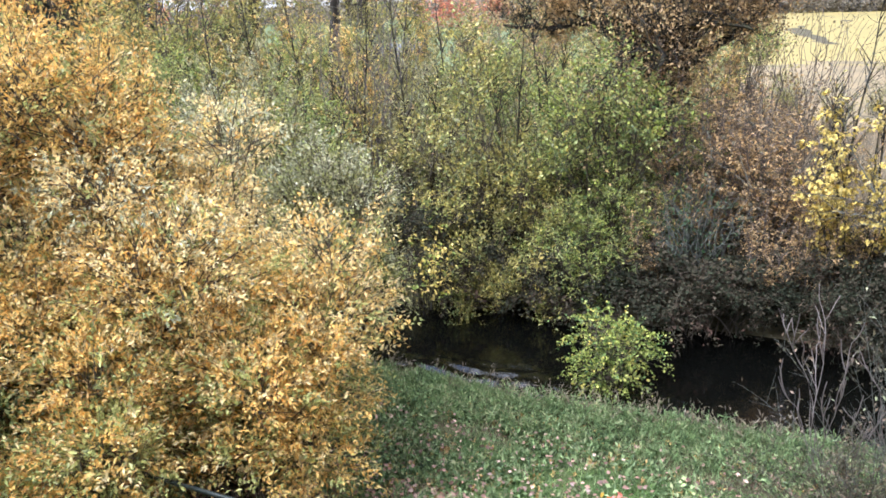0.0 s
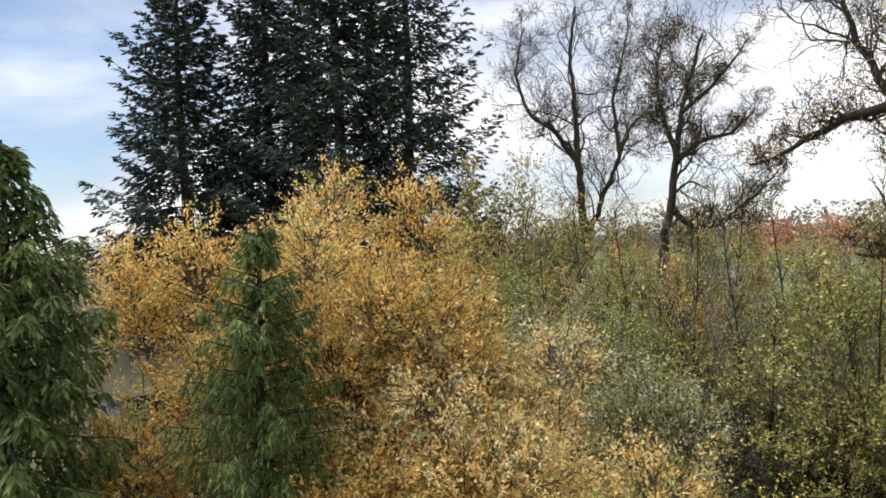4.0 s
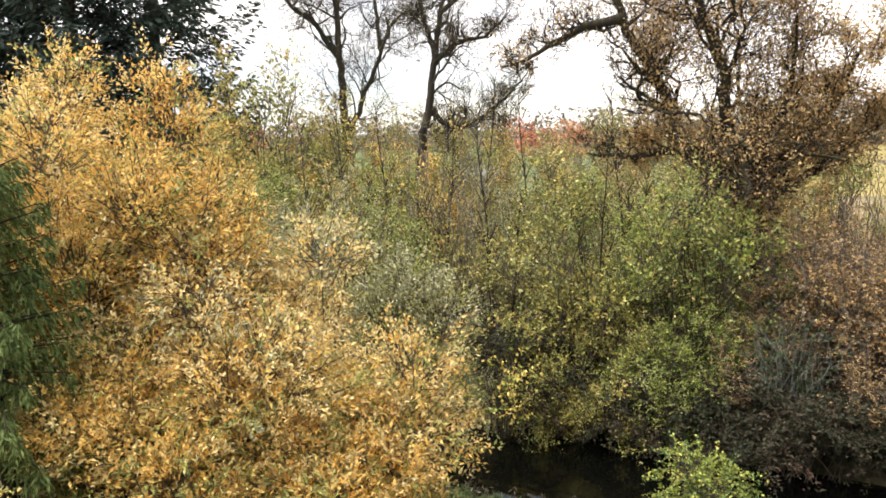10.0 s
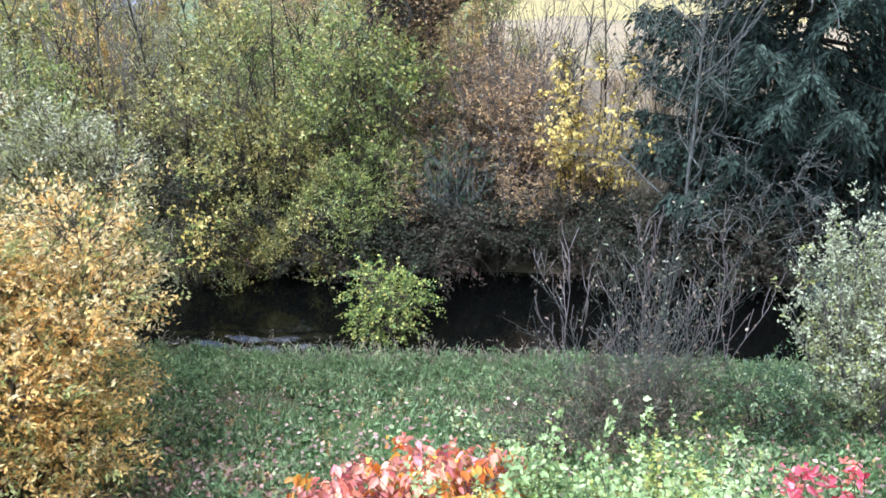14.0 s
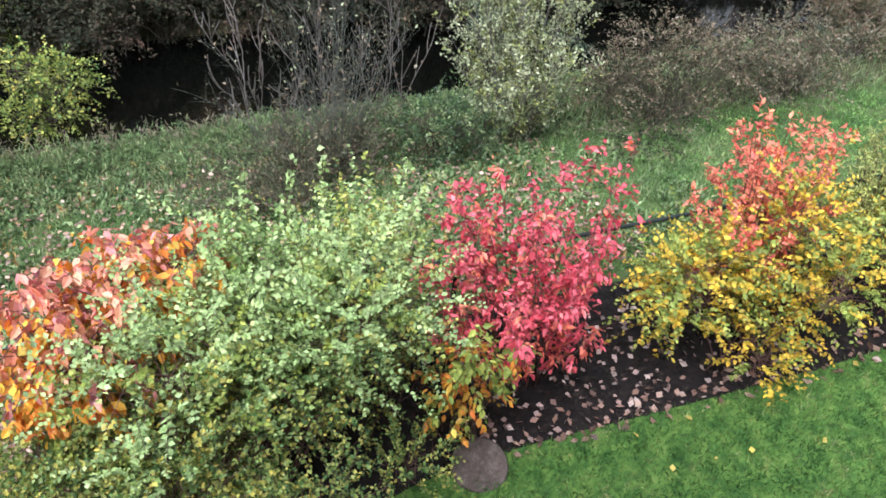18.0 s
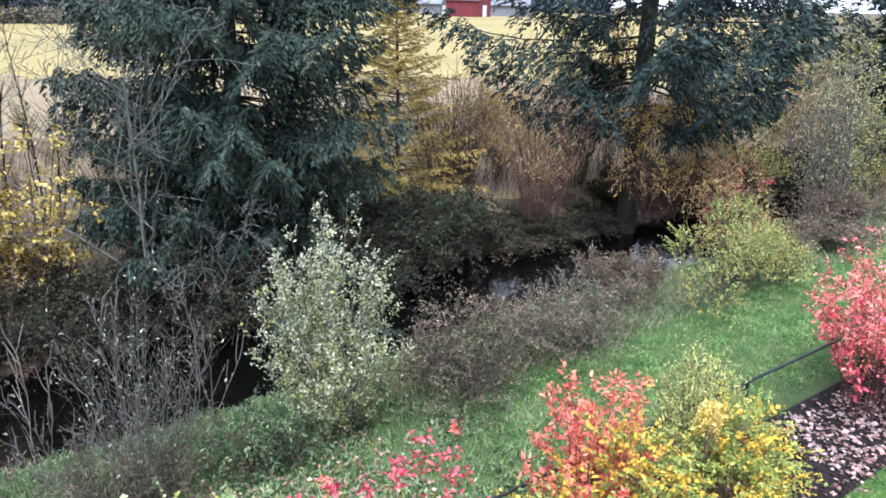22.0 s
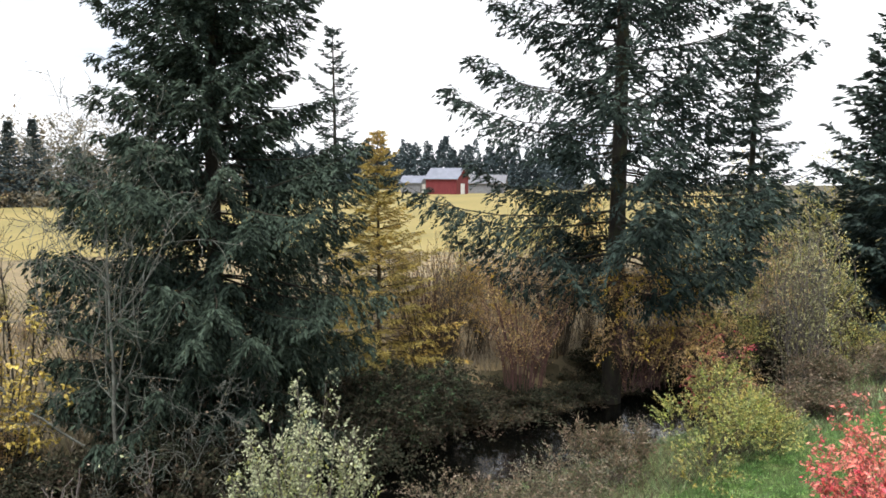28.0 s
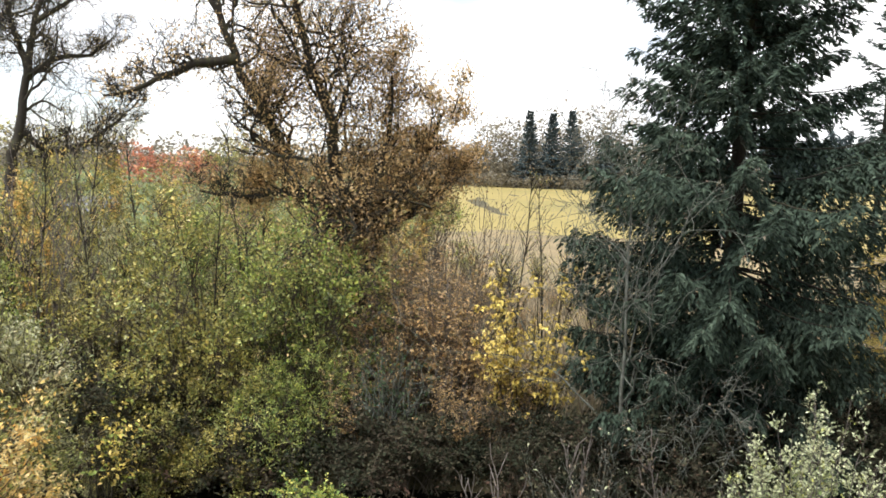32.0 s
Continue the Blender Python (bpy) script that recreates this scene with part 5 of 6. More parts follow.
shrub("bank_weeds", "dark green weeds beside the bare shrub", "shrub", un(2.7, 6.8), (1.5, 1.1, 1.0), 260, 0.06, ((L_EVERGREEN, 0.5, 1.0, 1.0), (G_BANK, 0.8, 0.5, 0.6)), 45, 12, 0.3, BARK, 16, 0.35, 8, 0.4)
shrub("hazel_shrub", "yellow-green bush at the creek", "shrub", un(12.4, 7.3), (5.6, 2.8, 1.35), 850, 0.055, ((L_GREENYEL, 0.6, 0.8, 1.0), (L_LIME, 0.9, 0.4, 0.5), (L_OLIVE, 0.3, 0.6, 0.7)), 46, 14, 0.42, BARK, 40, 0.6, 16, 0.3, stem_radius=0.01, rise=0.8)
far_bank = []
far_bank.append(bush("sedge_clump", "dry grey and tan weeds on the creek bank", "shrub", un(10.0, 7.9), (1.9, 1.4, 1.0), 0.09, L_BRAMBLE, 3500, 47, BARK_GREY, 60, 60, 0.35, 0.25, rise=1.2, stem_radius=0.005))
rng = np.random.default_rng(19)
for u, n, s in ((14.2, 7.6, 1.0), (16.6, 7.6, 1.25), (18.6, 8.3, 1.2), (21.0, 7.6, 1.2), (23.5, 8.0, 1.0), (26.0, 7.4, 1.1), (29, 7.3, 1.1), (33, 7.0, 1.2), (37, 6.9, 1.3), (42, 6.8, 1.3)):
    x, y = un(u, n)
    c = copy_thing(far_bank[0], pose(x, y, float(height(x, y)) - 0.05, 0, 0, rng.uniform(0, 360)))
    c.scale = (s * 1.2, s, s * rng.uniform(0.55, 0.9))
shoots("willow_shrub", "greyish half-bare shrub with pale leaves", "tree", un(20.3, 9.6), (3.4, 2.6, 5.4), 60, 0.08, L_GREYGREEN, 48, BARK_GREY, per=70, start=0.2, radius=0.02, reach=0.14, curve=0.5)
bush("willow_shrub", "tan and grey brush on the bank", "shrub", un(26.5, 7.9), (3.6, 2.0, 2.0), 0.08, L_BRAMBLE, 6000, 49, BARK_GREY, 60, 90, 0.5, 0.4, rise=1.0)

# ---- far bank ----
rng = np.random.default_rng(5)
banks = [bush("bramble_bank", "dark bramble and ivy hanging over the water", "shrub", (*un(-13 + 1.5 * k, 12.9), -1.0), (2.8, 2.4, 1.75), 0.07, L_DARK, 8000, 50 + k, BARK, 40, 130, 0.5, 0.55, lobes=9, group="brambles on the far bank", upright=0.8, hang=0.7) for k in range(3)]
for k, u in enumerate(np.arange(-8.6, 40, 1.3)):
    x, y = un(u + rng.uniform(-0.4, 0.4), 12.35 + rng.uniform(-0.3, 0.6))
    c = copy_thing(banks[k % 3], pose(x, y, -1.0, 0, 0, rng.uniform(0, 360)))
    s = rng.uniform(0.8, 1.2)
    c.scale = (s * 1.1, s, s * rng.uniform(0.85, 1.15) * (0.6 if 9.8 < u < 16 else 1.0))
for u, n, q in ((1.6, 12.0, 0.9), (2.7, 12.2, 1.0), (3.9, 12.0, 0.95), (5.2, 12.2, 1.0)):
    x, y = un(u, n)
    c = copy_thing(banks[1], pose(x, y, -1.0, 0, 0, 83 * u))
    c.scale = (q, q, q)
shrub("overhanging_bush", "green-yellow bush hanging over the creek", "shrub", (*un(-1.8, 9.7), -0.95), (1.5, 1.3, 1.6), 330, 0.055, ((L_MINT_LOW, 0.6, 0.5, 1.0), (L_LIME, 0.35, 0.6, 1.0)), 80, 13, 0.34, BARK, 20, 0.7, 10, 0.38, arch=0.5, rise=0.1)
shoots("lichen_shrub", "pale lichen-covered twiggy branches", "shrub", (*un(-0.9, 12.4), -0.2), (2.0, 1.4, 2.0), 46, 0.07, L_EVERGREEN, 81, STEM_LICHEN, per=14, radius=0.014, curve=0.6)
copse("yellow_maple", "small tree with sparse bright yellow leaves", "tree", un(1.5, 12.9), (2.4, 1.9, 3.9), 22, 16, 9, 0.085, ((L_YELLOW, 0.5, 1.0, 1.0),), 82, BARK_DARK, 0.016, 0.45, 0.2, 0.65, droop=0.9, fine=True, arch=0.3, lift=0.1)
copse("yellow_maple", "low yellow-leaved sapling over the water", "tree", (*polar(2.6, 11.9), -0.6), (1.6, 1.2, 1.9), 9, 8, 6, 0.085, ((L_YELLOW, 0.5, 1.0, 1.0), (L_LIME, 0.5, 1.0, 0.4)), 98, BARK_DARK, 0.012, 0.45, 0.2, 0.6, droop=0.9)
tree("bare_alder", "bare grey lichen-covered tree with fine twigs", un(3.0, 12.1), 6.4, 83, L_BRAMBLE, 500, 0.06, STEM_LICHEN, 0.045, 0.1, depth=4, lift=0.05, limbs=9, wander=0.2, kids=4)
tree("bare_alder", "leaning bare twiggy branches over the water", un(3.4, 11.6), 3.4, 99, L_BRAMBLE, 250, 0.06, STEM_LICHEN, 0.018, 0.1, depth=4, lift=-0.05, limbs=9, wander=0.2, kids=4, way=(0.3, -0.3, 1))
conifer("spruce", "large dark blue-green spruce with drooping boughs", (10.32, 10.35), 13.4, 4.6, 84, N_BLUE, 0.03, 38, 9, 0.36, 0.13, 20, 62, 0.17, 0.8, 0.45, 0.65, wide=0.33, tip_up=0.3, single=True, frond=0.35, rise=0.5)
conifer("fir", "tall sparse fir with bare lower trunk", (18.56, 4.94), 18.5, 6.8, 85, N_FIR, 0.18, 24, 7, 0.30, 0.17, 20, 62, 0.25, 0.66, 0.55, 0.55, wide=0.34, tip_up=0.38, single=True, frond=0.32, rise=0.4)
conifer("fir", "thin sparse fir behind the spruce", polar(-53.5, 25), 10.0, 2.6, 86, N_DARK, 0.08, 22, 5, 0.1, 0.16, 10, 22, 0.1, 0.8, 0.6, tip_up=0.25, wide=0.3)
conifer("larch", "narrow larch turned golden yellow", polar(-57.0, 18), 6.1, 2.5, 87, N_LARCH, 0.06, 28, 7, 0.1, 0.09, 15, 28, 0.05, 0.85, 0.55, 0.25, bark=BARK, tip_up=0.12, wide=0.3, frond=0.36)
conifer("fir", "broad dark fir beyond the creek", (34.16, -2.62), 14.2, 6.6, 88, N_DARK, 0.04, 31, 8, 0.24, 0.32, 13, 36, 0.22, 0.78, 0.5, 0.35, wide=0.38, tip_up=0.3, frond=0.36)
conifer("fir", "tall dark fir by the far lawn", (49.43, -9.13), 16.6, 6.0, 89, N_DARK, 0.04, 31, 8, 0.24, 0.40, 13, 32, 0.22, 0.74, 0.5, 0.35, wide=0.38, tip_up=0.3, frond=0.36)
talls = []
for k, (a, d, hh, r) in enumerate(((42.9, 42, 22.0, 7.2), (37.0, 43, 24.5, 7.2), (31.6, 40, 28.0, 8.2), (26.4, 42, 29.0, 9.0))):
    if k in (0, 3):
        talls.append(conifer("douglas_fir", "very tall dark conifer in a group", polar(a, d), hh, r * 1.1, 90 + k, N_DARK, 0.04, 36, 7, 0.34, 0.36, 10, 36, 0.36, 0.95, 0.45, 0.4, wide=0.36, tip_up=0.4, frond=0.32))
    else:
        x, y = polar(a, d)
        c = copy_thing(talls[0], pose(x, y, float(height(x, y)) - 0.1, 0, 0, 130 * k))
        c.scale = (r / 7.2, r / 7.2, hh / 22.0)

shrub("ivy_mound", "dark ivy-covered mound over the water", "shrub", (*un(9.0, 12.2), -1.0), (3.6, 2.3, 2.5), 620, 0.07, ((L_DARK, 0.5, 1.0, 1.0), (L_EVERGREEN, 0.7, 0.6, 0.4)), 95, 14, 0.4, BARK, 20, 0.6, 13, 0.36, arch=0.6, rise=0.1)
shrub("rusty_shrub", "orange-brown leafy shrub under the fir", "shrub", (*un(13.3, 15.2), -0.1), (3.6, 2.4, 3.0), 620, 0.06, ((L_RUST, 0.5, 1.0, 1.0), (L_GOLD, 0.7, 0.4, 0.3)), 96, 13, 0.5, BARK, 40, 0.55, 16, 0.28, arch=0.5)
shrub("rusty_shrub", "rust and plum leaved shrub at the water", "shrub", (*un(16.6, 14.2), -0.2), (3.6, 2.4, 2.5), 560, 0.06, ((L_RUST, 0.5, 1.0, 1.0), (L_BRAMBLE, 0.3, 0.5, 0.8)), 97, 13, 0.5, BARK, 40, 0.55, 16, 0.28)
shrub("rusty_shrub", "orange-brown drooping shrub in front of the fir", "shrub", (*polar(-77.5, 18.6), -0.3), (4.4, 2.6, 3.5), 800, 0.06, ((L_RUST, 0.5, 1.0, 1.0), (L_GOLD, 0.8, 0.4, 0.35)), 150, 13, 0.55, BARK_RED, 50, 0.55, 18, 0.27, arch=0.7, rise=0.2)
shrub("rusty_shrub", "reddish-brown shrub over the dark water", "shrub", (*polar(-82.5, 17.6), -0.5), (2.8, 2.0, 2.3), 420, 0.055, ((L_RUST, 0.6, 1.0, 1.0), (L_CRIMSON, 0.5, 1.0, 0.12)), 151, 12, 0.45, BARK_RED, 30, 0.55, 12, 0.3, arch=0.5)
copse("rusty_shrub", "rust-coloured twiggy shrub along the field", "shrub", (*polar(-68.5, 17.5), -0.1), (5.0, 2.6, 3.4), 60, 16, 7, 0.055, ((L_RUST, 0.5, 1.0, 1.0), (L_BRAMBLE, 0.2, 0.4, 0.6)), 152, BARK_RED, 0.014, 0.5, 0.15, lift=0.5)
shoots("bare_saplings", "thin bare grey saplings before the field", "shrub", polar(-24.5, 15.8), (4.6, 2.2, 5.2), 70, 0.06, L_OAKTOP, 153, BARK_GREY, per=16, start=0.3, radius=0.012, lean=0.15, curve=0.4, reach=0.12)
shoots("bare_saplings", "thin bare brown saplings in front of the field", "shrub", polar(-61.5, 18.5), (6.0, 2.0, 3.7), 110, 0.055, L_RUST, 155, BARK, per=22, start=0.25, radius=0.011, lean=0.15, curve=0.4, reach=0.1)
shoots("bare_saplings", "bare brown saplings beside the fir", "shrub", polar(-70.5, 20.5), (6.0, 2.0, 3.9), 100, 0.055, L_RUST, 156, BARK, per=22, start=0.25, radius=0.011, lean=0.15, curve=0.4, reach=0.1)
shoots("bare_saplings", "thin bare saplings behind the spruce", "shrub", polar(-36.5, 19.5), (6.0, 2.0, 3.4), 70, 0.055, L_OLIVE, 157, BARK, per=22, start=0.25, radius=0.011, lean=0.15, curve=0.4, reach=0.1)
shoots("bare_saplings", "thin bare grey saplings among the hazels", "shrub", polar(6.5, 16.0), (4.6, 2.2, 5.6), 40, 0.06, L_OLIVE, 154, BARK_GREY, per=16, start=0.3, radius=0.014, lean=0.15, curve=0.4, reach=0.12)
shoots("rusty_saplings", "thin bare reddish saplings along the field", "shrub", un(12.0, 15.5), (4.5, 2.0, 3.4), 70, 0.07, L_RUST, 105, BARK_RED, per=10, start=0.4, radius=0.014, lean=0.1)

# ---- golden trees near the house ----
shrub("willow", "tall golden autumn willow with ragged leafy spires", "tree", un(-7.9, 5.5), (4.4, 3.8, 6.0), 5200, 0.068, ((L_WILLOW, 0.6, 0.8, 1.0), (L_WILLOW_GREEN, 0.4, 0.6, 0.3), (L_WILLOW_PALE, 0.8, 0.5, 0.3)), 100, 17, 0.34, BARK, 60, 0.45, 36, 0.28, 0.35, 0.55, 0.8, 0.2, stem_radius=0.02, sit=-0.7, ragged=0.3, loose=0.03, scatter=0.35)
shrub("willow", "dense spreading golden willow thicket", "tree", un(-5.55, 5.7), (4.4, 4.4, 3.95), 5600, 0.066, ((L_WILLOW_PALE, 0.7, 0.6, 1.0), (L_WILLOW, 0.35, 0.5, 0.7), (L_WILLOW_GREEN, 0.2, 0.5, 0.5), (L_WILLOW_SILVER, 0.95, 0.22, 0.5)), 101, 17, 0.32, BARK, 60, 0.42, 32, 0.31, 0.5, 0.4, 0.85, 0.2, stem_radius=0.016, sit=-0.85, ragged=0.25, loose=0.03, scatter=0.35)
shrub("willow", "small golden willow in front of the cypress", "tree", un(-5.2, 3.6), (1.9, 1.5, 2.1), 760, 0.066, ((L_WILLOW_GREEN, 0.5, 0.8, 1.0), (L_WILLOW, 0.6, 0.8, 1.0), (L_WILLOW_PALE, 0.8, 0.4, 0.4)), 118, 15, 0.32, BARK, 20, 0.42, 12, 0.36, 0.4, 0.4, loose=0.025, scatter=0.35)
shrub("willow", "low golden willow branches over the fence", "tree", un(-5.9, 4.1), (3.2, 2.3, 2.6), 1900, 0.066, ((L_WILLOW, 0.5, 0.8, 1.0), (L_WILLOW_GREEN, 0.3, 0.5, 0.6), (L_WILLOW_PALE, 0.9, 0.4, 0.4)), 117, 17, 0.32, BARK, 30, 0.42, 17, 0.34, 0.45, 0.4, loose=0.025, scatter=0.35)
shrub("willow", "low golden willow branches over the grass", "tree", un(-4.5, 4.75), (2.6, 2.4, 2.4), 1800, 0.066, ((L_WILLOW, 0.4, 0.6, 1.0), (L_WILLOW_GREEN, 0.3, 0.5, 0.6), (L_WILLOW_PALE, 0.9, 0.4, 0.8)), 116, 17, 0.3, BARK, 30, 0.42, 17, 0.34, 0.45, 0.4, loose=0.025, scatter=0.35)
shrub("willow", "lower golden willow beside the cypress", "tree", un(-9.2, 3.8), (3.4, 2.8, 4.9), 1900, 0.075, ((L_WILLOW, 0.6, 0.8, 1.0), (L_WILLOW_GREEN, 0.4, 0.6, 0.4)), 102, 17, 0.4, BARK, 30, 0.42, 20, 0.3, 0.4, 0.5, stem_radius=0.018, loose=0.03, scatter=0.35)
shrub("willow", "pale grey-green willow at the water", "tree", un(-5.6, 8.1), (2.6, 2.2, 3.4), 1500, 0.066, ((L_WILLOW_SILVER, 0.9, 0.35, 0.8), (L_WILLOW_GREEN, 0.3, 0.6, 1.0), (L_GREYGREEN, 0.6, 0.8, 1.0)), 106, 15, 0.38, BARK, 30, 0.4, 18, 0.3, 0.45, 0.6, stem_radius=0.016, loose=0.03, scatter=0.35)
shrub("willow", "young golden and green willow before the cypress", "tree", polar(44.5, 6.4), (1.8, 1.4, 2.5), 480, 0.058, ((L_WILLOW_GREEN, 0.7, 0.6, 1.0), (L_WILLOW, 0.5, 0.6, 1.0)), 119, 15, 0.32, BARK, 20, 0.42, 14, 0.34, 0.4, 0.4, loose=0.025, scatter=0.35)
conifer("cypress", "weeping green cypress among golden leaves", polar(38.6, 7.6), 5.0, 1.8, 103, N_CEDAR, 0.03, 22, 8, 0.3, 0.075, 20, 28, 0.07, 0.75, 0.5, 0.5, wide=0.26, tip_up=0.05, group="", frond=0.42, weep=0.7, rise=0.6)
conifer("cypress", "light green drooping cypress", polar(55.0, 9.0), 6.0, 2.3, 104, N_CEDAR, 0.03, 26, 8, 0.3, 0.12, 13, 24, 0.08, 0.8, 0.4, 0.5, wide=0.32, tip_up=0.05, group="", frond=0.4, weep=0.6, rise=0.6)

# ---- oaks ----
oak("oak", "big leaning oak with brown leaves and mossy limbs", 15.2, 0.0, (((-16.8, -8.7), (-16.2, -5.4), (-14.0, -3.7), (-11.9, -2.0)), ((-11.9, -2.0), (-10.6, 1.6), (-9.0, 4.5), (-7.4, 7.3), (-5.4, 11.9), (-4.4, 18)),
    ((-16.2, -5.4), (-14.9, -1.3), (-14.4, 3.4), (-12.7, 7.6), (-11.5, 13), (-12.5, 20)), ((-7.4, 7.5), (-6.0, 7.4), (-3.8, 6.7), (-1.1, 5.2), (1.5, 4.4)), ((-11.9, -2.0), (-10.2, -2.2), (-7.7, -2.7), (-4.9, -2.2)),
    ((-16.2, -5.4), (-18.8, -3.0), (-21.4, 0.2), (-23.1, 4.5)), ((-16.2, -5.4), (-19, -4.6), (-22, -3), (-24.5, -0.5)), ((-16.2, -5.4), (-17.6, -1), (-19.2, 3), (-19.0, 7))), 112, L_BROWN, 64000, 0.065, 0.26, 0.005, side_len=0.34, reach=0.12, side_leaf=-2.2)
oak("oak", "bare forked oak with twisted limbs", 28.0, -0.2, (((7.9, -6.7), (7.5, -1.4), (6.8, 1.9), (6.2, 5.7), (5.6, 9.5), (4.0, 13.9)), ((6.8, 1.9), (5.2, -0.2), (3.4, 0.5), (1.4, 1.7), (-0.7, 4.0)),
    ((6.4, 4.8), (4.1, 6.8), (2.5, 6.5), (0.8, 8.2)), ((6.2, 5.7), (7.2, 8.7), (7.5, 11.7), (6.6, 14.6)), ((5.7, 8.6), (3.0, 10.5), (1.3, 12.8))), 111, L_OAKTOP, 14000, 0.06, 0.24, 0.007, tip=0.2, every=9, wander=0.22, lift=0.05, side_len=0.28, haze=3500, haze_size=0.4)
oak("oak", "bare spreading oak with a few dry leaves", 38.0, -0.2, (((13.2, 0.9), (13.3, 5.2), (13.4, 9.1), (13.6, 13.5), (13.0, 16.9)), ((13.4, 5.6), (15.0, 8.1), (16.9, 9.3), (17.9, 12.4), (16.9, 15.8)),
    ((12.8, 0.0), (10.4, 5.5), (9.2, 8.4), (6.0, 9.1), (5.0, 11.5)), ((10.2, 5.9), (10.6, 9.8), (9.5, 13.6), (8.9, 16.5))), 110, L_OAKTOP, 9000, 0.07, 0.28, 0.008, tip=0.2, every=9, wander=0.2, lift=0.06, side_len=0.29, haze=3500, haze_size=0.5)

# ---- thicket across the creek ----
THICKET = "thicket across the creek"
kinds = [
    copse("sallow", "grey-green sallow with many upright stems", "tree", (*polar(14, 14.6), -0.1), (3.4, 3.0, 4.5), 40, 14, 13, 0.085, ((L_GREYGREEN, 0.5, 1.0, 1.0), (L_WILLOW_SILVER, 0.95, 0.3, 0.25), (L_OLIVE, 0.3, 0.4, 0.4)), 120, BARK, 0.014, 0.6, 0.12, 0.36, group=THICKET, lift=0.8),
    shrub("hazel", "olive and yellow leaved hazel", "tree", (*polar(-4, 14.0), -0.1), (3.4, 3.0, 4.5), 560, 0.085, ((L_OLIVE, 0.5, 1.0, 1.0), (L_GREENYEL, 0.4, 0.6, 0.5), (L_WILLOW_PALE, 0.95, 0.2, 0.15)), 121, 13, 0.55, BARK, 40, 0.6, 30, 0.2, 0.3, 0.8, 0.8, stem_radius=0.02, group=THICKET, sit=-0.9, loose=0.03, ragged=0.4),
    shrub("hazel", "green and yellow leaved hazel", "tree", (*polar(-12.5, 13.6), -0.1), (3.0, 2.8, 4.4), 560, 0.08, ((L_GREENYEL, 0.6, 0.8, 1.0), (L_MINT_LOW, 0.3, 0.5, 0.5), (L_LIME, 0.8, 0.5, 0.5)), 122, 13, 0.5, BARK, 40, 0.62, 28, 0.21, 0.3, 0.6, 0.8, stem_radius=0.02, group=THICKET, sit=-0.9, loose=0.03, ragged=0.4),
    copse("hawthorn", "sparse hawthorn with brownish leaves", "tree", (*polar(-20, 14.2), -0.1), (3.2, 3.0, 4.2), 32, 15, 9, 0.085, ((L_BROWN, 0.6, 0.8, 1.0), (L_BRAMBLE, 0.2, 0.5, 0.8)), 123, BARK_GREY, 0.016, 0.6, 0.1, 0.6, group=THICKET, droop=0.4),
    copse("birch", "small birch with golden leaves", "tree", (*polar(9, 24), -0.1), (2.6, 2.4, 5.0), 14, 22, 13, 0.085, ((L_WILLOW, 0.6, 0.8, 0.6), (L_OLIVE, 0.4, 0.8, 1.0)), 124, BARK, 0.02, 0.6, 0.18, 0.6, group=THICKET)]
sapling = copse("ash_sapling", "thin dark-stemmed sapling with few leaves", "tree", polar(2.0, 15.0), (1.6, 1.4, 5.6), 4, 22, 4, 0.08, ((L_OLIVE, 0.5, 1.0, 1.0), (L_BROWN, 0.7, 0.5, 0.6)), 126, BARK_DARK, 0.035, 0.8, 0.25, 0.5, group=THICKET, lift=0.7)
for a, d, q in ((-5.6, 14.2, 0.95), (-12.0, 15.0, 1.0), (6.8, 16.0, 1.05), (9.5, 18.0, 1.1), (-1.0, 17.5, 1.1), (-8.5, 18.5, 1.15), (12.5, 19.0, 1.1), (3.5, 21.0, 1.25), (17.0, 17.0, 1.0), (-17.0, 16.5, 0.9), (-28.5, 15.5, 0.95), (-31.5, 17.0, 0.9)):
    x, y = polar(a, d)
    c = copy_thing(sapling, pose(x, y, float(height(x, y)) - 0.05, 0, 0, 61 * d))
    c.scale = (q, q, q)
rng = np.random.default_rng(77)
for j in range(74):
    a = -24 + 60 * (j * 0.618034 % 1.0)
    d = 13.8 + 22 * (j / 74) ** 1.35
    if j > 30 and -1 < a < 2.5:
        continue
    x, y = polar(a, d)
    if d > 22:
        odds = (0.12, 0.34, 0.2, 0.06, 0.28)
    elif a > 3:
        odds = (0.55, 0.24, 0.11, 0.0, 0.1)
    elif a > -8:
        odds = (0.12, 0.6, 0.18, 0.05, 0.05)
    elif a > -17:
        odds = (0.0, 0.25, 0.65, 0.1, 0.0)
    else:
        odds = (0.0, 0.2, 0.15, 0.65, 0.0)
    kind = kinds[rng.choice(5, p=odds)]
    s = rng.uniform(0.75, 1.0) * (1 + 0.026 * (d - 14))
    if -24 < a < -7:
        s *= 0.78 if d < 15.5 else 0.85
    c = copy_thing(kind, pose(x, y, float(height(x, y)) - 0.05, 0, 0, rng.uniform(0, 360)))
    c.scale = (s, s, s * rng.uniform(0.75, 1.0))
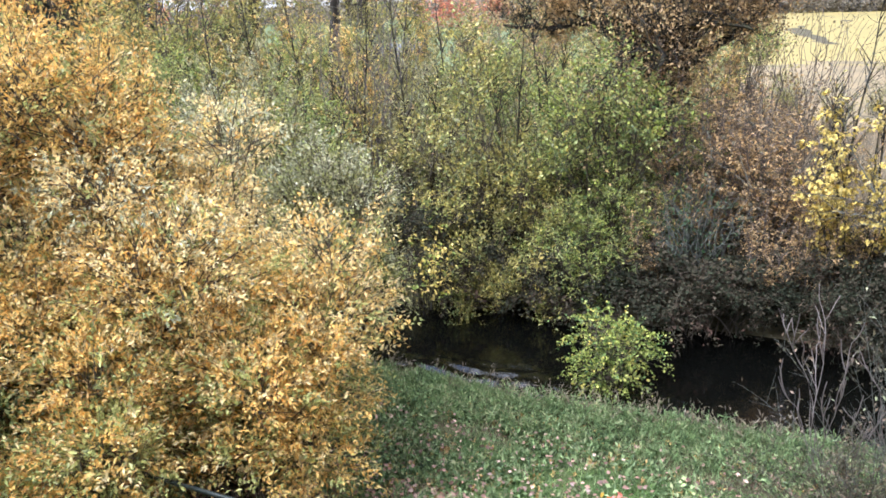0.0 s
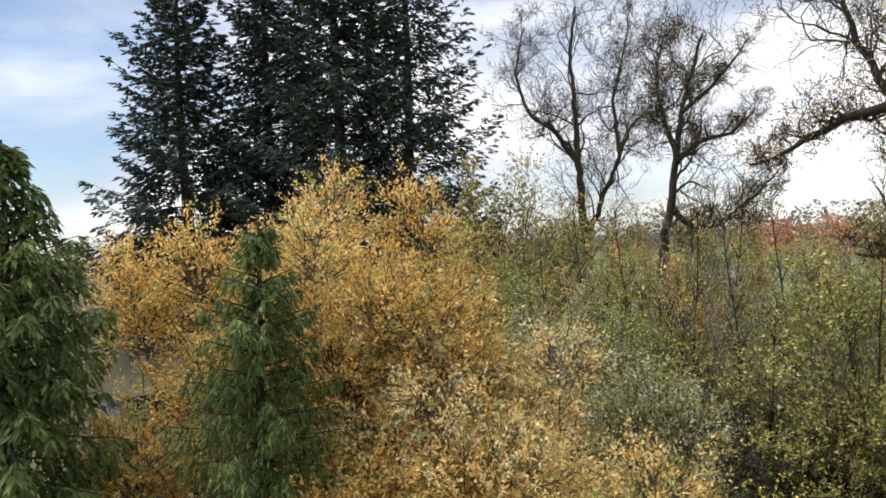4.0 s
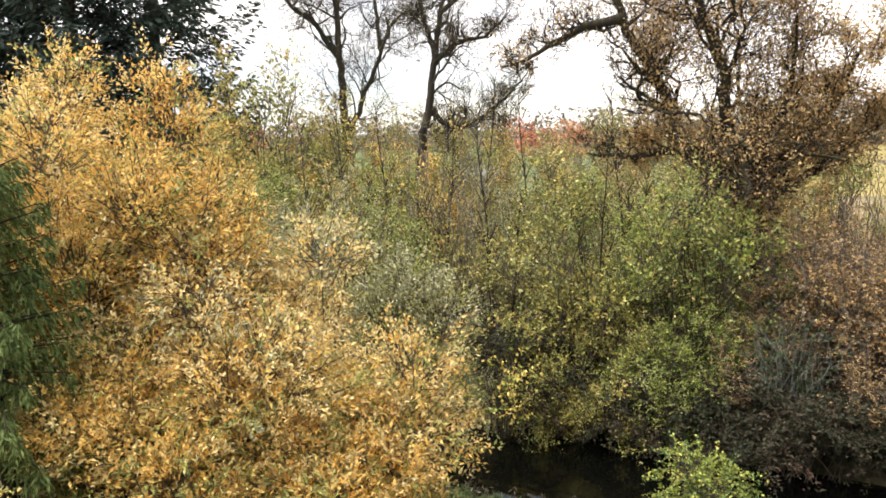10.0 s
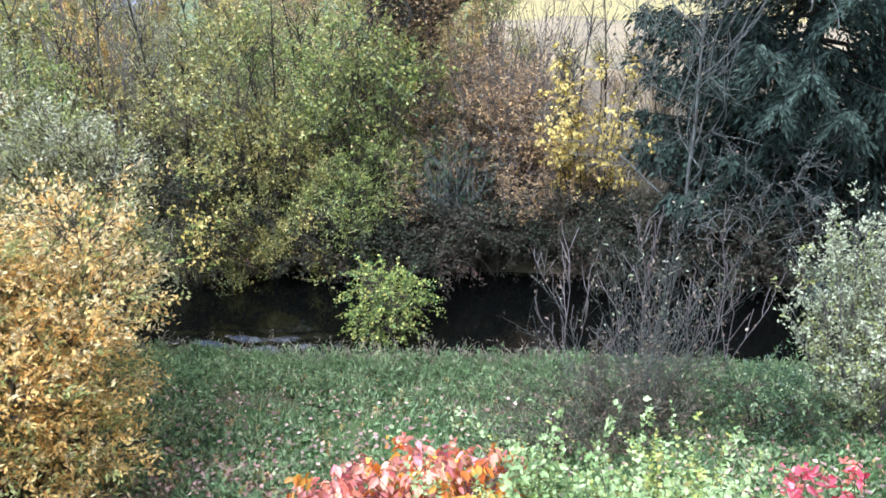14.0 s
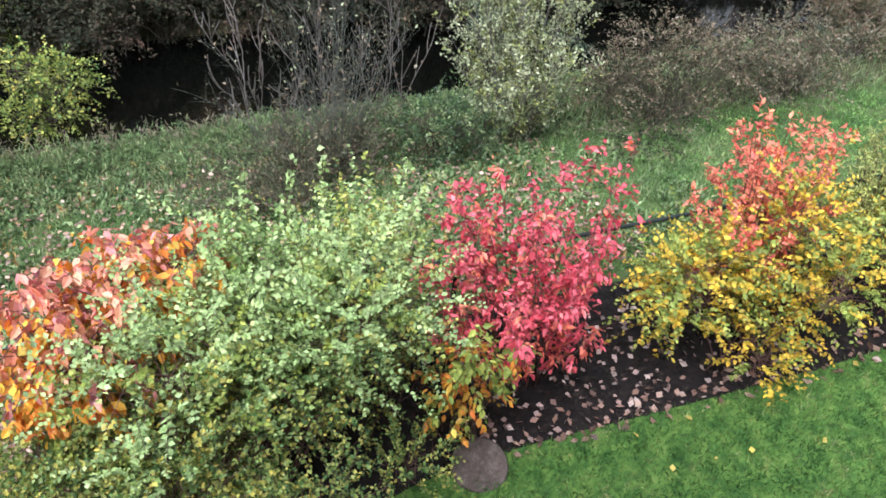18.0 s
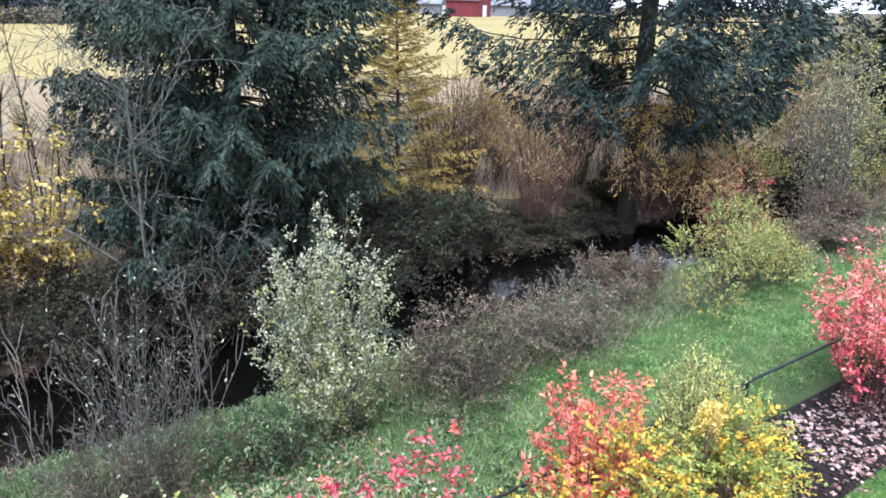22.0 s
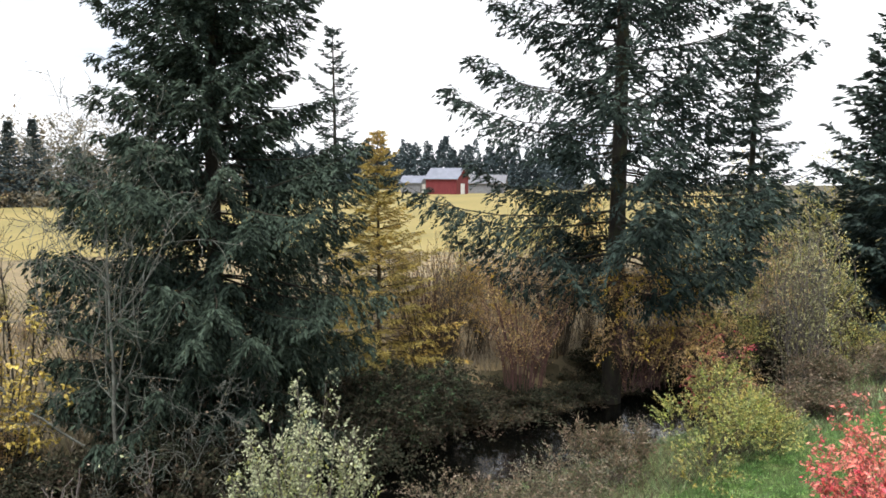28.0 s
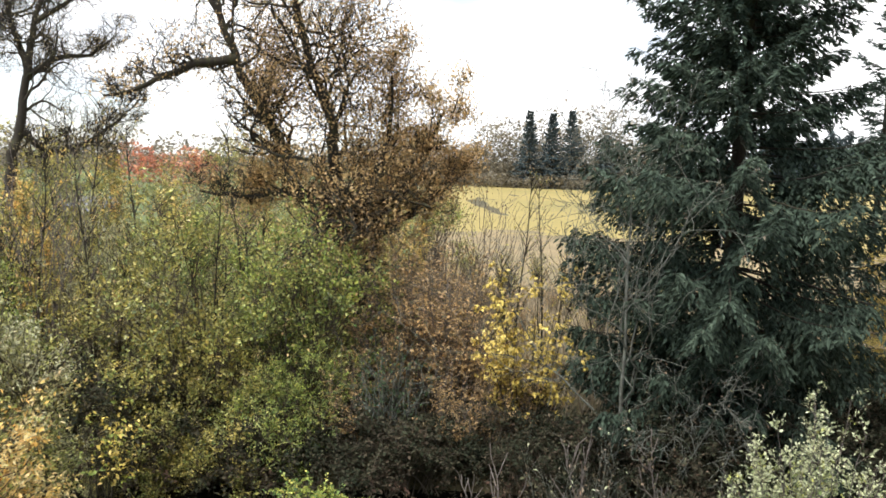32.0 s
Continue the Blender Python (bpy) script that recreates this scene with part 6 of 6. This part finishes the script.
for j, (a, d, s, q) in enumerate(((-19, 13.2, 0.6, 3), (-16.2, 12.7, 0.52, 3), (-13.2, 12.8, 0.62, 2), (-10.4, 12.4, 0.62, 2), (-7.4, 12.6, 0.62, 1), (-4.4, 12.8, 0.6, 1), (-1.5, 12.9, 0.6, 1), (2.0, 13.0, 0.55, 0), (-21.5, 13.8, 0.85, 3), (-23.5, 14.6, 0.95, 3), (-20.0, 15.2, 1.0, 3), (-25.0, 13.9, 0.7, 3), (-24.3, 12.6, 0.55, 3), (-27.6, 12.8, 0.55, 3), (-30.8, 13.0, 0.5, 3))):
    x, y = polar(a, d)
    c = copy_thing(kinds[q], pose(x, y, float(height(x, y)) - 0.3, 0, 0, 67 * j))
    c.scale = (s, s, s * 0.95)
for j in range(44):
    a = -24 - 62 * (j * 0.618034 % 1.0)
    d = 18.5 + 14 * (j / 44)
    x, y = polar(a, d)
    if x * NX + y * NY < 14.6:
        continue
    kind = kinds[rng.choice((0, 1, 3, 3))]
    s = rng.uniform(0.3, 0.5)
    c = copy_thing(kind, pose(x, y, float(height(x, y)) - 0.05, 0, 0, rng.uniform(0, 360)))
    c.scale = (s, s, s * rng.uniform(0.8, 1.1))

for j, (a, d, s) in enumerate(((-83, 24, 0.9), (-86, 27, 1.1), (-80, 29, 1.2), (-88, 31, 1.1), (-91, 27, 0.9), (-78, 33, 1.3), (-84, 38, 1.5), (-90, 40, 1.5), (-95, 46, 1.5), (-98, 44, 1.2), (-73, 36, 1.2), (-69, 40, 1.1), (19, 31, 1.9), (16.5, 33, 1.8), (21, 36, 2.0), (13, 35, 1.5), (-7, 36, 1.4), (-3, 33, 1.3), (1, 36, 1.45), (4, 32, 1.3), (8, 35, 1.4), (10.5, 32, 1.35))):
    x, y = polar(a, d)
    c = copy_thing(kinds[(1, 3, 4, 1)[j % 4]], pose(x, y, float(height(x, y)) - 0.05, 0, 0, 77 * j))
    c.scale = (s, s, s)
conifer("fir", "dark fir behind the large fir", polar(-84.5, 33), 12.2, 3.8, 107, N_DARK, 0.05, 24, 7, 0.25, 0.22, 11, 26, 0.18, 0.75, 0.6, 0.3, wide=0.34)

# ---- distance ----
def far_wood(name, label, a0, a1, d, count, tall, mat, seed, leaf=0.9, thick=18, conical=True, per=160):
    """A belt of far trees, one object."""
    rng = np.random.default_rng(seed)
    pos, way = [], []
    for k in range(count):
        a, dd = a0 + (a1 - a0) * (k + rng.uniform(0, 1)) / count, d + rng.uniform(0, thick)
        x, y = polar(a, dd)
        h = tall * rng.uniform(0.6, 1.15)
        f = rng.uniform(0, 1, per)
        r = (h * 0.2 * (1 - f) if conical else h * 0.33 * np.sqrt(np.clip(1 - (2 * f - 1.0) ** 2, 0, 1)) + 0.2) * np.sqrt(rng.uniform(0, 1, per))
        b = rng.uniform(0, 2 * np.pi, per)
        pos.append(np.stack([x + r * np.cos(b), y + r * np.sin(b), float(height(x, y)) + f * h], 1))
        way.append(np.stack([np.cos(b), np.sin(b), 0 * b - (0.2 if conical else -0.3)], 1))
    ob = leaves(name, np.concatenate(pos), np.concatenate(way), leaf, mat, None, rng, 0.6, 0.1, 0.1, 0.5)
    return tagged(ob, label, "woods", kind="stuff")


far_wood("far_woods", "distant dark conifer wood", -72, -46, 300, 130, 18.5, FAR_GREEN_HAZED, 130, 1.3, per=420)
far_wood("far_woods", "distant mixed wood at the field's edge", -46, -20, 148, 80, 7.8, FAR_MIX, 131, 0.6, conical=False, per=300, thick=10)
far_wood("far_woods", "tall bare deciduous wood at the field's edge", -38, -25.6, 152, 34, 15.0, FAR_MIX, 136, 0.6, conical=False, per=600, thick=10)
far_wood("far_woods", "low hedge at the field's far edge", -46, -20, 142, 120, 2.6, FAR_MIX, 135, 0.5, conical=False, thick=4, per=80)
far_wood("far_woods", "distant wood behind the pasture", -22, 62, 190, 170, 9, FAR_MIX, 132, 1.0, conical=False)
far_wood("far_woods", "distant red maples", -6, 1, 110, 7, 5.6, FAR_RED, 133, 0.6, conical=False, per=260)
far_wood("far_woods", "distant trees beyond the lawns", -128, -96, 90, 60, 8, FAR_MIX, 134, 0.7, conical=False, per=260)
far_wood("far_woods", "orange maple in the distance", 19.3, 20.4, 95, 2, 6.5, FAR_RED, 137, 0.5, conical=False, per=260)
bush("cottonwood", "tall yellow cottonwood beyond the lawns", "tree", polar(-113.3, 60), (8, 7, 19), 0.3, L_WILLOW, 12000, 146, BARK, 20, 160, 1.2, 0.6, lobes=12, stem_radius=0.1, jitter=0.25)
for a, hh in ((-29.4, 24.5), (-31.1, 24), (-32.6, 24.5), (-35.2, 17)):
    conifer("fir", "far dark conifer at the field's edge", polar(a, 147), hh * 0.62, 5.0, int(-a * 10), FAR_GREEN_HAZED, 0.03, 24, 7, 0.2, 0.5, 7, 9, 0.2, group="far conifers", shape=1.05, wide=0.5, ragged=0.45)
copse("cottonwood", "olive-yellow spreading tree with bare grey twigs by the far lawn", "tree", (57.4, -18.4), (10.5, 8, 12.0), 44, 18, 10, 0.3, ((L_LIME, 0.3, 0.6, 0.6), (L_GREYGREEN, 0.6, 0.6, 1.0)), 140, BARK_GREY, 0.05, 1.8, 0.1, 0.5)
shrub("willow_shrub", "pale olive rounded shrub beside the lawn", "shrub", (46.5, -16.6), (5.8, 5, 5.6), 800, 0.17, ((L_GREYGREEN, 0.5, 1.0, 1.0), (L_LIME, 0.7, 0.5, 0.6)), 141, 12, 0.9, BARK, 20, 0.5, 14, 0.34, stem_radius=0.04)
shrub("dogwood_shrub", "low pinkish-red shrub at the bed's end", "shrub", un(35.5, 2.9), (4.2, 2.8, 1.9), 420, 0.11, ((L_CORAL, 0.6, 0.5, 0.7), (L_BRAMBLE, 0.3, 0.6, 1.0), (L_LIME, 0.7, 0.4, 0.5)), 142, 10, 0.5, BARK_RED, 20, 0.5, 12, 0.34)
shrub("juniper", "low dark green spreading juniper", "shrub", un(25.5, 2.5), (3.4, 1.9, 1.0), 500, 0.09, ((L_EVERGREEN, 0.5, 1.0, 1.0),), 143, 14, 0.45, BARK, 10, 0.3, 12, 0.34, rise=0.6)
bush("barberry", "small purple-red barberry in the bed", "shrub", un(19.8, 2.9), (1.0, 0.9, 0.75), 0.05, L_CRIMSON, 1500, 144, BARK_RED, 8, 30, 0.2, 0.5)
bush("hebe", "small grey-green variegated shrub in the bed", "shrub", un(21.4, 2.7), (0.9, 0.9, 0.7), 0.05, L_WHITE, 1500, 145, BARK, 8, 30, 0.2, 0.5)

def gable_house(name, label, place, turn, size, wall_mat, roof_mat, category="house", rise=0.45, door=True, windows=2):
    """A building with boarded walls, a pitched roof with overhang, door and windows."""
    L, W, Hh = size
    x, y = place
    root = thing(name, (x, y, float(height(x, y)) - 0.1), label, category)
    root.rotation_euler[2] = radians(turn)
    bm = bmesh.new()
    prof = [(-W / 2, 0), (W / 2, 0), (W / 2, Hh), (0, Hh + W * rise), (-W / 2, Hh)]
    a = [bm.verts.new((-L / 2, p, q)) for p, q in prof]
    b = [bm.verts.new((L / 2, p, q)) for p, q in prof]
    bm.faces.new(a[::-1]); bm.faces.new(b)
    for i in range(5):
        j = (i + 1) % 5
        if i not in (2, 3):
            bm.faces.new((a[i], a[j], b[j], b[i]))
    bmesh.ops.recalc_face_normals(bm, faces=bm.faces)
    part("wall", bm, wall_mat, root)
    for s in (1, -1):
        bm = bmesh.new()
        o, t = 0.45, 0.12
        q = [(0, Hh + W * rise + 0.02), (s * (W / 2 + o), Hh - o * rise * 2 + 0.02)]
        vs = [bm.verts.new((xx, yy, zz + up)) for up in (0, t) for xx in (-L / 2 - o, L / 2 + o) for yy, zz in q]
        for f in ((0, 1, 3, 2), (4, 6, 7, 5), (0, 4, 5, 1), (2, 3, 7, 6), (0, 2, 6, 4), (1, 5, 7, 3)):
            bm.faces.new([vs[i] for i in f])
        bmesh.ops.recalc_face_normals(bm, faces=bm.faces)
        part("roof", bm, roof_mat, root)
    for i in range(windows):
        xx = -L / 2 + L * (i + 1) / (windows + 1)
        w = part("window", box_bm((xx - 0.6, -W / 2 - 0.05, Hh * 0.4), (xx + 0.6, -W / 2 + 0.02, Hh * 0.4 + 1.1)), M_WHITE, root, "white window frame")
        part("pane", box_bm((xx - 0.5, -W / 2 - 0.06, Hh * 0.4 + 0.1), (xx + 0.5, -W / 2 - 0.052, Hh * 0.4 + 1.0)), M_GLASS, w)
    if door:
        part("door", box_bm((-L / 2 - 0.06, -1.2, 0), (-L / 2 + 0.02, 1.2, min(2.6, Hh * 0.85))), M_WHITE, root, "pale barn door")
    return root


bx, by = polar(-61.9, 172)
gable_house("barn", "red wooden barn with grey tin roof in the field", (bx, by), 96, (7.6, 7.6, 3.8), M_BARN, M_TIN, "barn", 0.3)
gable_house("barn", "small pale outbuilding with grey roof", polar(-59.3, 182), 100, (5, 5.0, 2.8), M_SHINGLE, M_TIN, "barn", 0.3)
gable_house("house", "grey house with dark roof beyond the field", polar(-65.0, 188), 110, (9, 6.5, 2.8), M_SHINGLE, M_SHINGLE, "house", 0.3, False, 3)
gable_house("shed", "pale shed with light roof among trees", polar(4.2, 46), 10, (4.2, 3.2, 1.5), M_SIDING, M_TIN, "shed", 0.2, False, 0)

# ---- small things in the bed ----
disc = thing("stone_disc", (*un(1.5, 2.5), 0.02), "round mottled concrete stepping stone leaning in the bed", "stone")
bm = bmesh.new()
for k, (r, z) in enumerate(((0.205, 0.0), (0.21, 0.03), (0.195, 0.05), (0.15, 0.046), (0.13, 0.038), (0.07, 0.042), (0.0, 0.044))):
    ring = [bm.verts.new((r * math.cos(a), r * math.sin(a), z + 0.004 * math.sin(a * 5 + k))) for a in np.linspace(0, 2 * np.pi, 28, endpoint=False)] if r else [bm.verts.new((0, 0, z))]
    if k:
        if len(ring) > 1:
            for i in range(28):
                bm.faces.new((last[i], last[(i + 1) % 28], ring[(i + 1) % 28], ring[i]))
        else:
            for i in range(28):
                bm.faces.new((last[i], last[(i + 1) % 28], ring[0]))
    last = ring
disc.rotation_euler = (radians(14), radians(-8), 0)
part("slab", bm, M_DISC, disc)


def boulder(name, label, place, size, mat, seed, category="rock"):
    rng = np.random.default_rng(seed)
    bm = bmesh.new()
    bmesh.ops.create_icosphere(bm, subdivisions=3, radius=1.0)
    f = rng.uniform(1.2, 2.6, 3)
    for v in bm.verts:
        n = noise.noise(Vector(v.co) * f[0] + Vector((seed, 0, 0))) * 0.35 + noise.noise(Vector(v.co) * 4.0 + Vector((seed, 3, 0))) * 0.1
        v.co = Vector(v.co) * (1 + n)
        v.co = Vector((v.co.x * size[0], v.co.y * size[1], max(v.co.z, -0.35) * size[2]))
    root = thing(name, (*place, size[2] * 0.3), label, category)
    part("stone", bm, mat, root)
    return root


boulder("rock", "dark rounded rock among fallen leaves", un(-2.6, 4.0), (0.16, 0.12, 0.11), M_ROCK, 3)

# ---- stone edging between lawn and bed ----
edging = thing("trim_edging", (0, 0, 0), "row of small pale edging stones along the lawn", "edging", kind="structure")
rng = np.random.default_rng(8)
shapes = []
for k in range(4):
    bm = box_bm((-0.075, -0.03, -0.03), (0.075, 0.03, 0.035), 0.012)
    for v in bm.verts:
        v.co += Vector(rng.normal(0, 0.005, 3))
    me = bpy.data.meshes.new("edging_stone")
    bm.to_mesh(me); bm.free()
    me.materials.append(M_STONE)
    shapes.append(me)
u = 6.6
while u < 16.0:
    if rng.uniform() < 0.8 and (u < 6.8 or u > 13.6):
        ob = new("edging_stone", shapes[rng.integers(4)])
        x, y = un(u, float(bed_edge(u)))
        ob.location = (x, y, 0.01)
        ob.rotation_euler = (rng.normal(0, 0.08), rng.normal(0, 0.08), math.atan2(UY, UX) + rng.normal(0, 0.1))
        ob.parent = edging
    u += 0.165

# ---- neighbour's house with decks ----
nb = tilted("neighbour_house", (27, -7.5, 0), "pale sided neighbouring house with red-brown decks", "house")
part("wall", box_bm((-3.0, -6, 0), (6.0, 4.4, 6.4)), M_SIDING, nb)
for k in range(16):
    part("siding_board", box_bm((-3.04, -6, 0.4 * k), (-3.002, 4.4, 0.4 * k + 0.37)), M_SIDING, nb)
for k, zz in enumerate((0.9, 3.1)):
    dk = part("deck", box_bm((-3.6, 4.41, zz), (6.0, 6.2, zz + 0.22)), M_RED_WOOD, nb, "red-brown timber deck")
    part("rail", box_bm((-3.6, 6.05, zz + 1.1), (6.0, 6.18, zz + 1.19)), M_RED_WOOD, dk)
    part("rail", box_bm((-3.6, 4.45, zz + 1.1), (-3.48, 6.04, zz + 1.19)), M_RED_WOOD, dk)
    for q in range(12):
        part("baluster", box_bm((-3.57, 4.5 + q * 0.13, zz + 0.22), (-3.53, 4.54 + q * 0.13, zz + 1.098)), M_RED_WOOD, dk)
for q in (-3.55, 1.2, 5.85):
    part("post", box_bm((q - 0.08, 5.9, 0), (q + 0.08, 6.045, 6.0)), M_RED_WOOD, nb)
part("roof", box_bm((-3.9, -6.5, 6.42), (6.9, 6.6, 6.6)), M_SHINGLE, nb, "grey shingle roof")
for k in range(14):
    part("shingle_row", box_bm((-3.95, -6.5, 6.62 + k * 0.11), (6.9, 6.6 - k * 0.45, 6.72 + k * 0.11)), M_SHINGLE, nb)
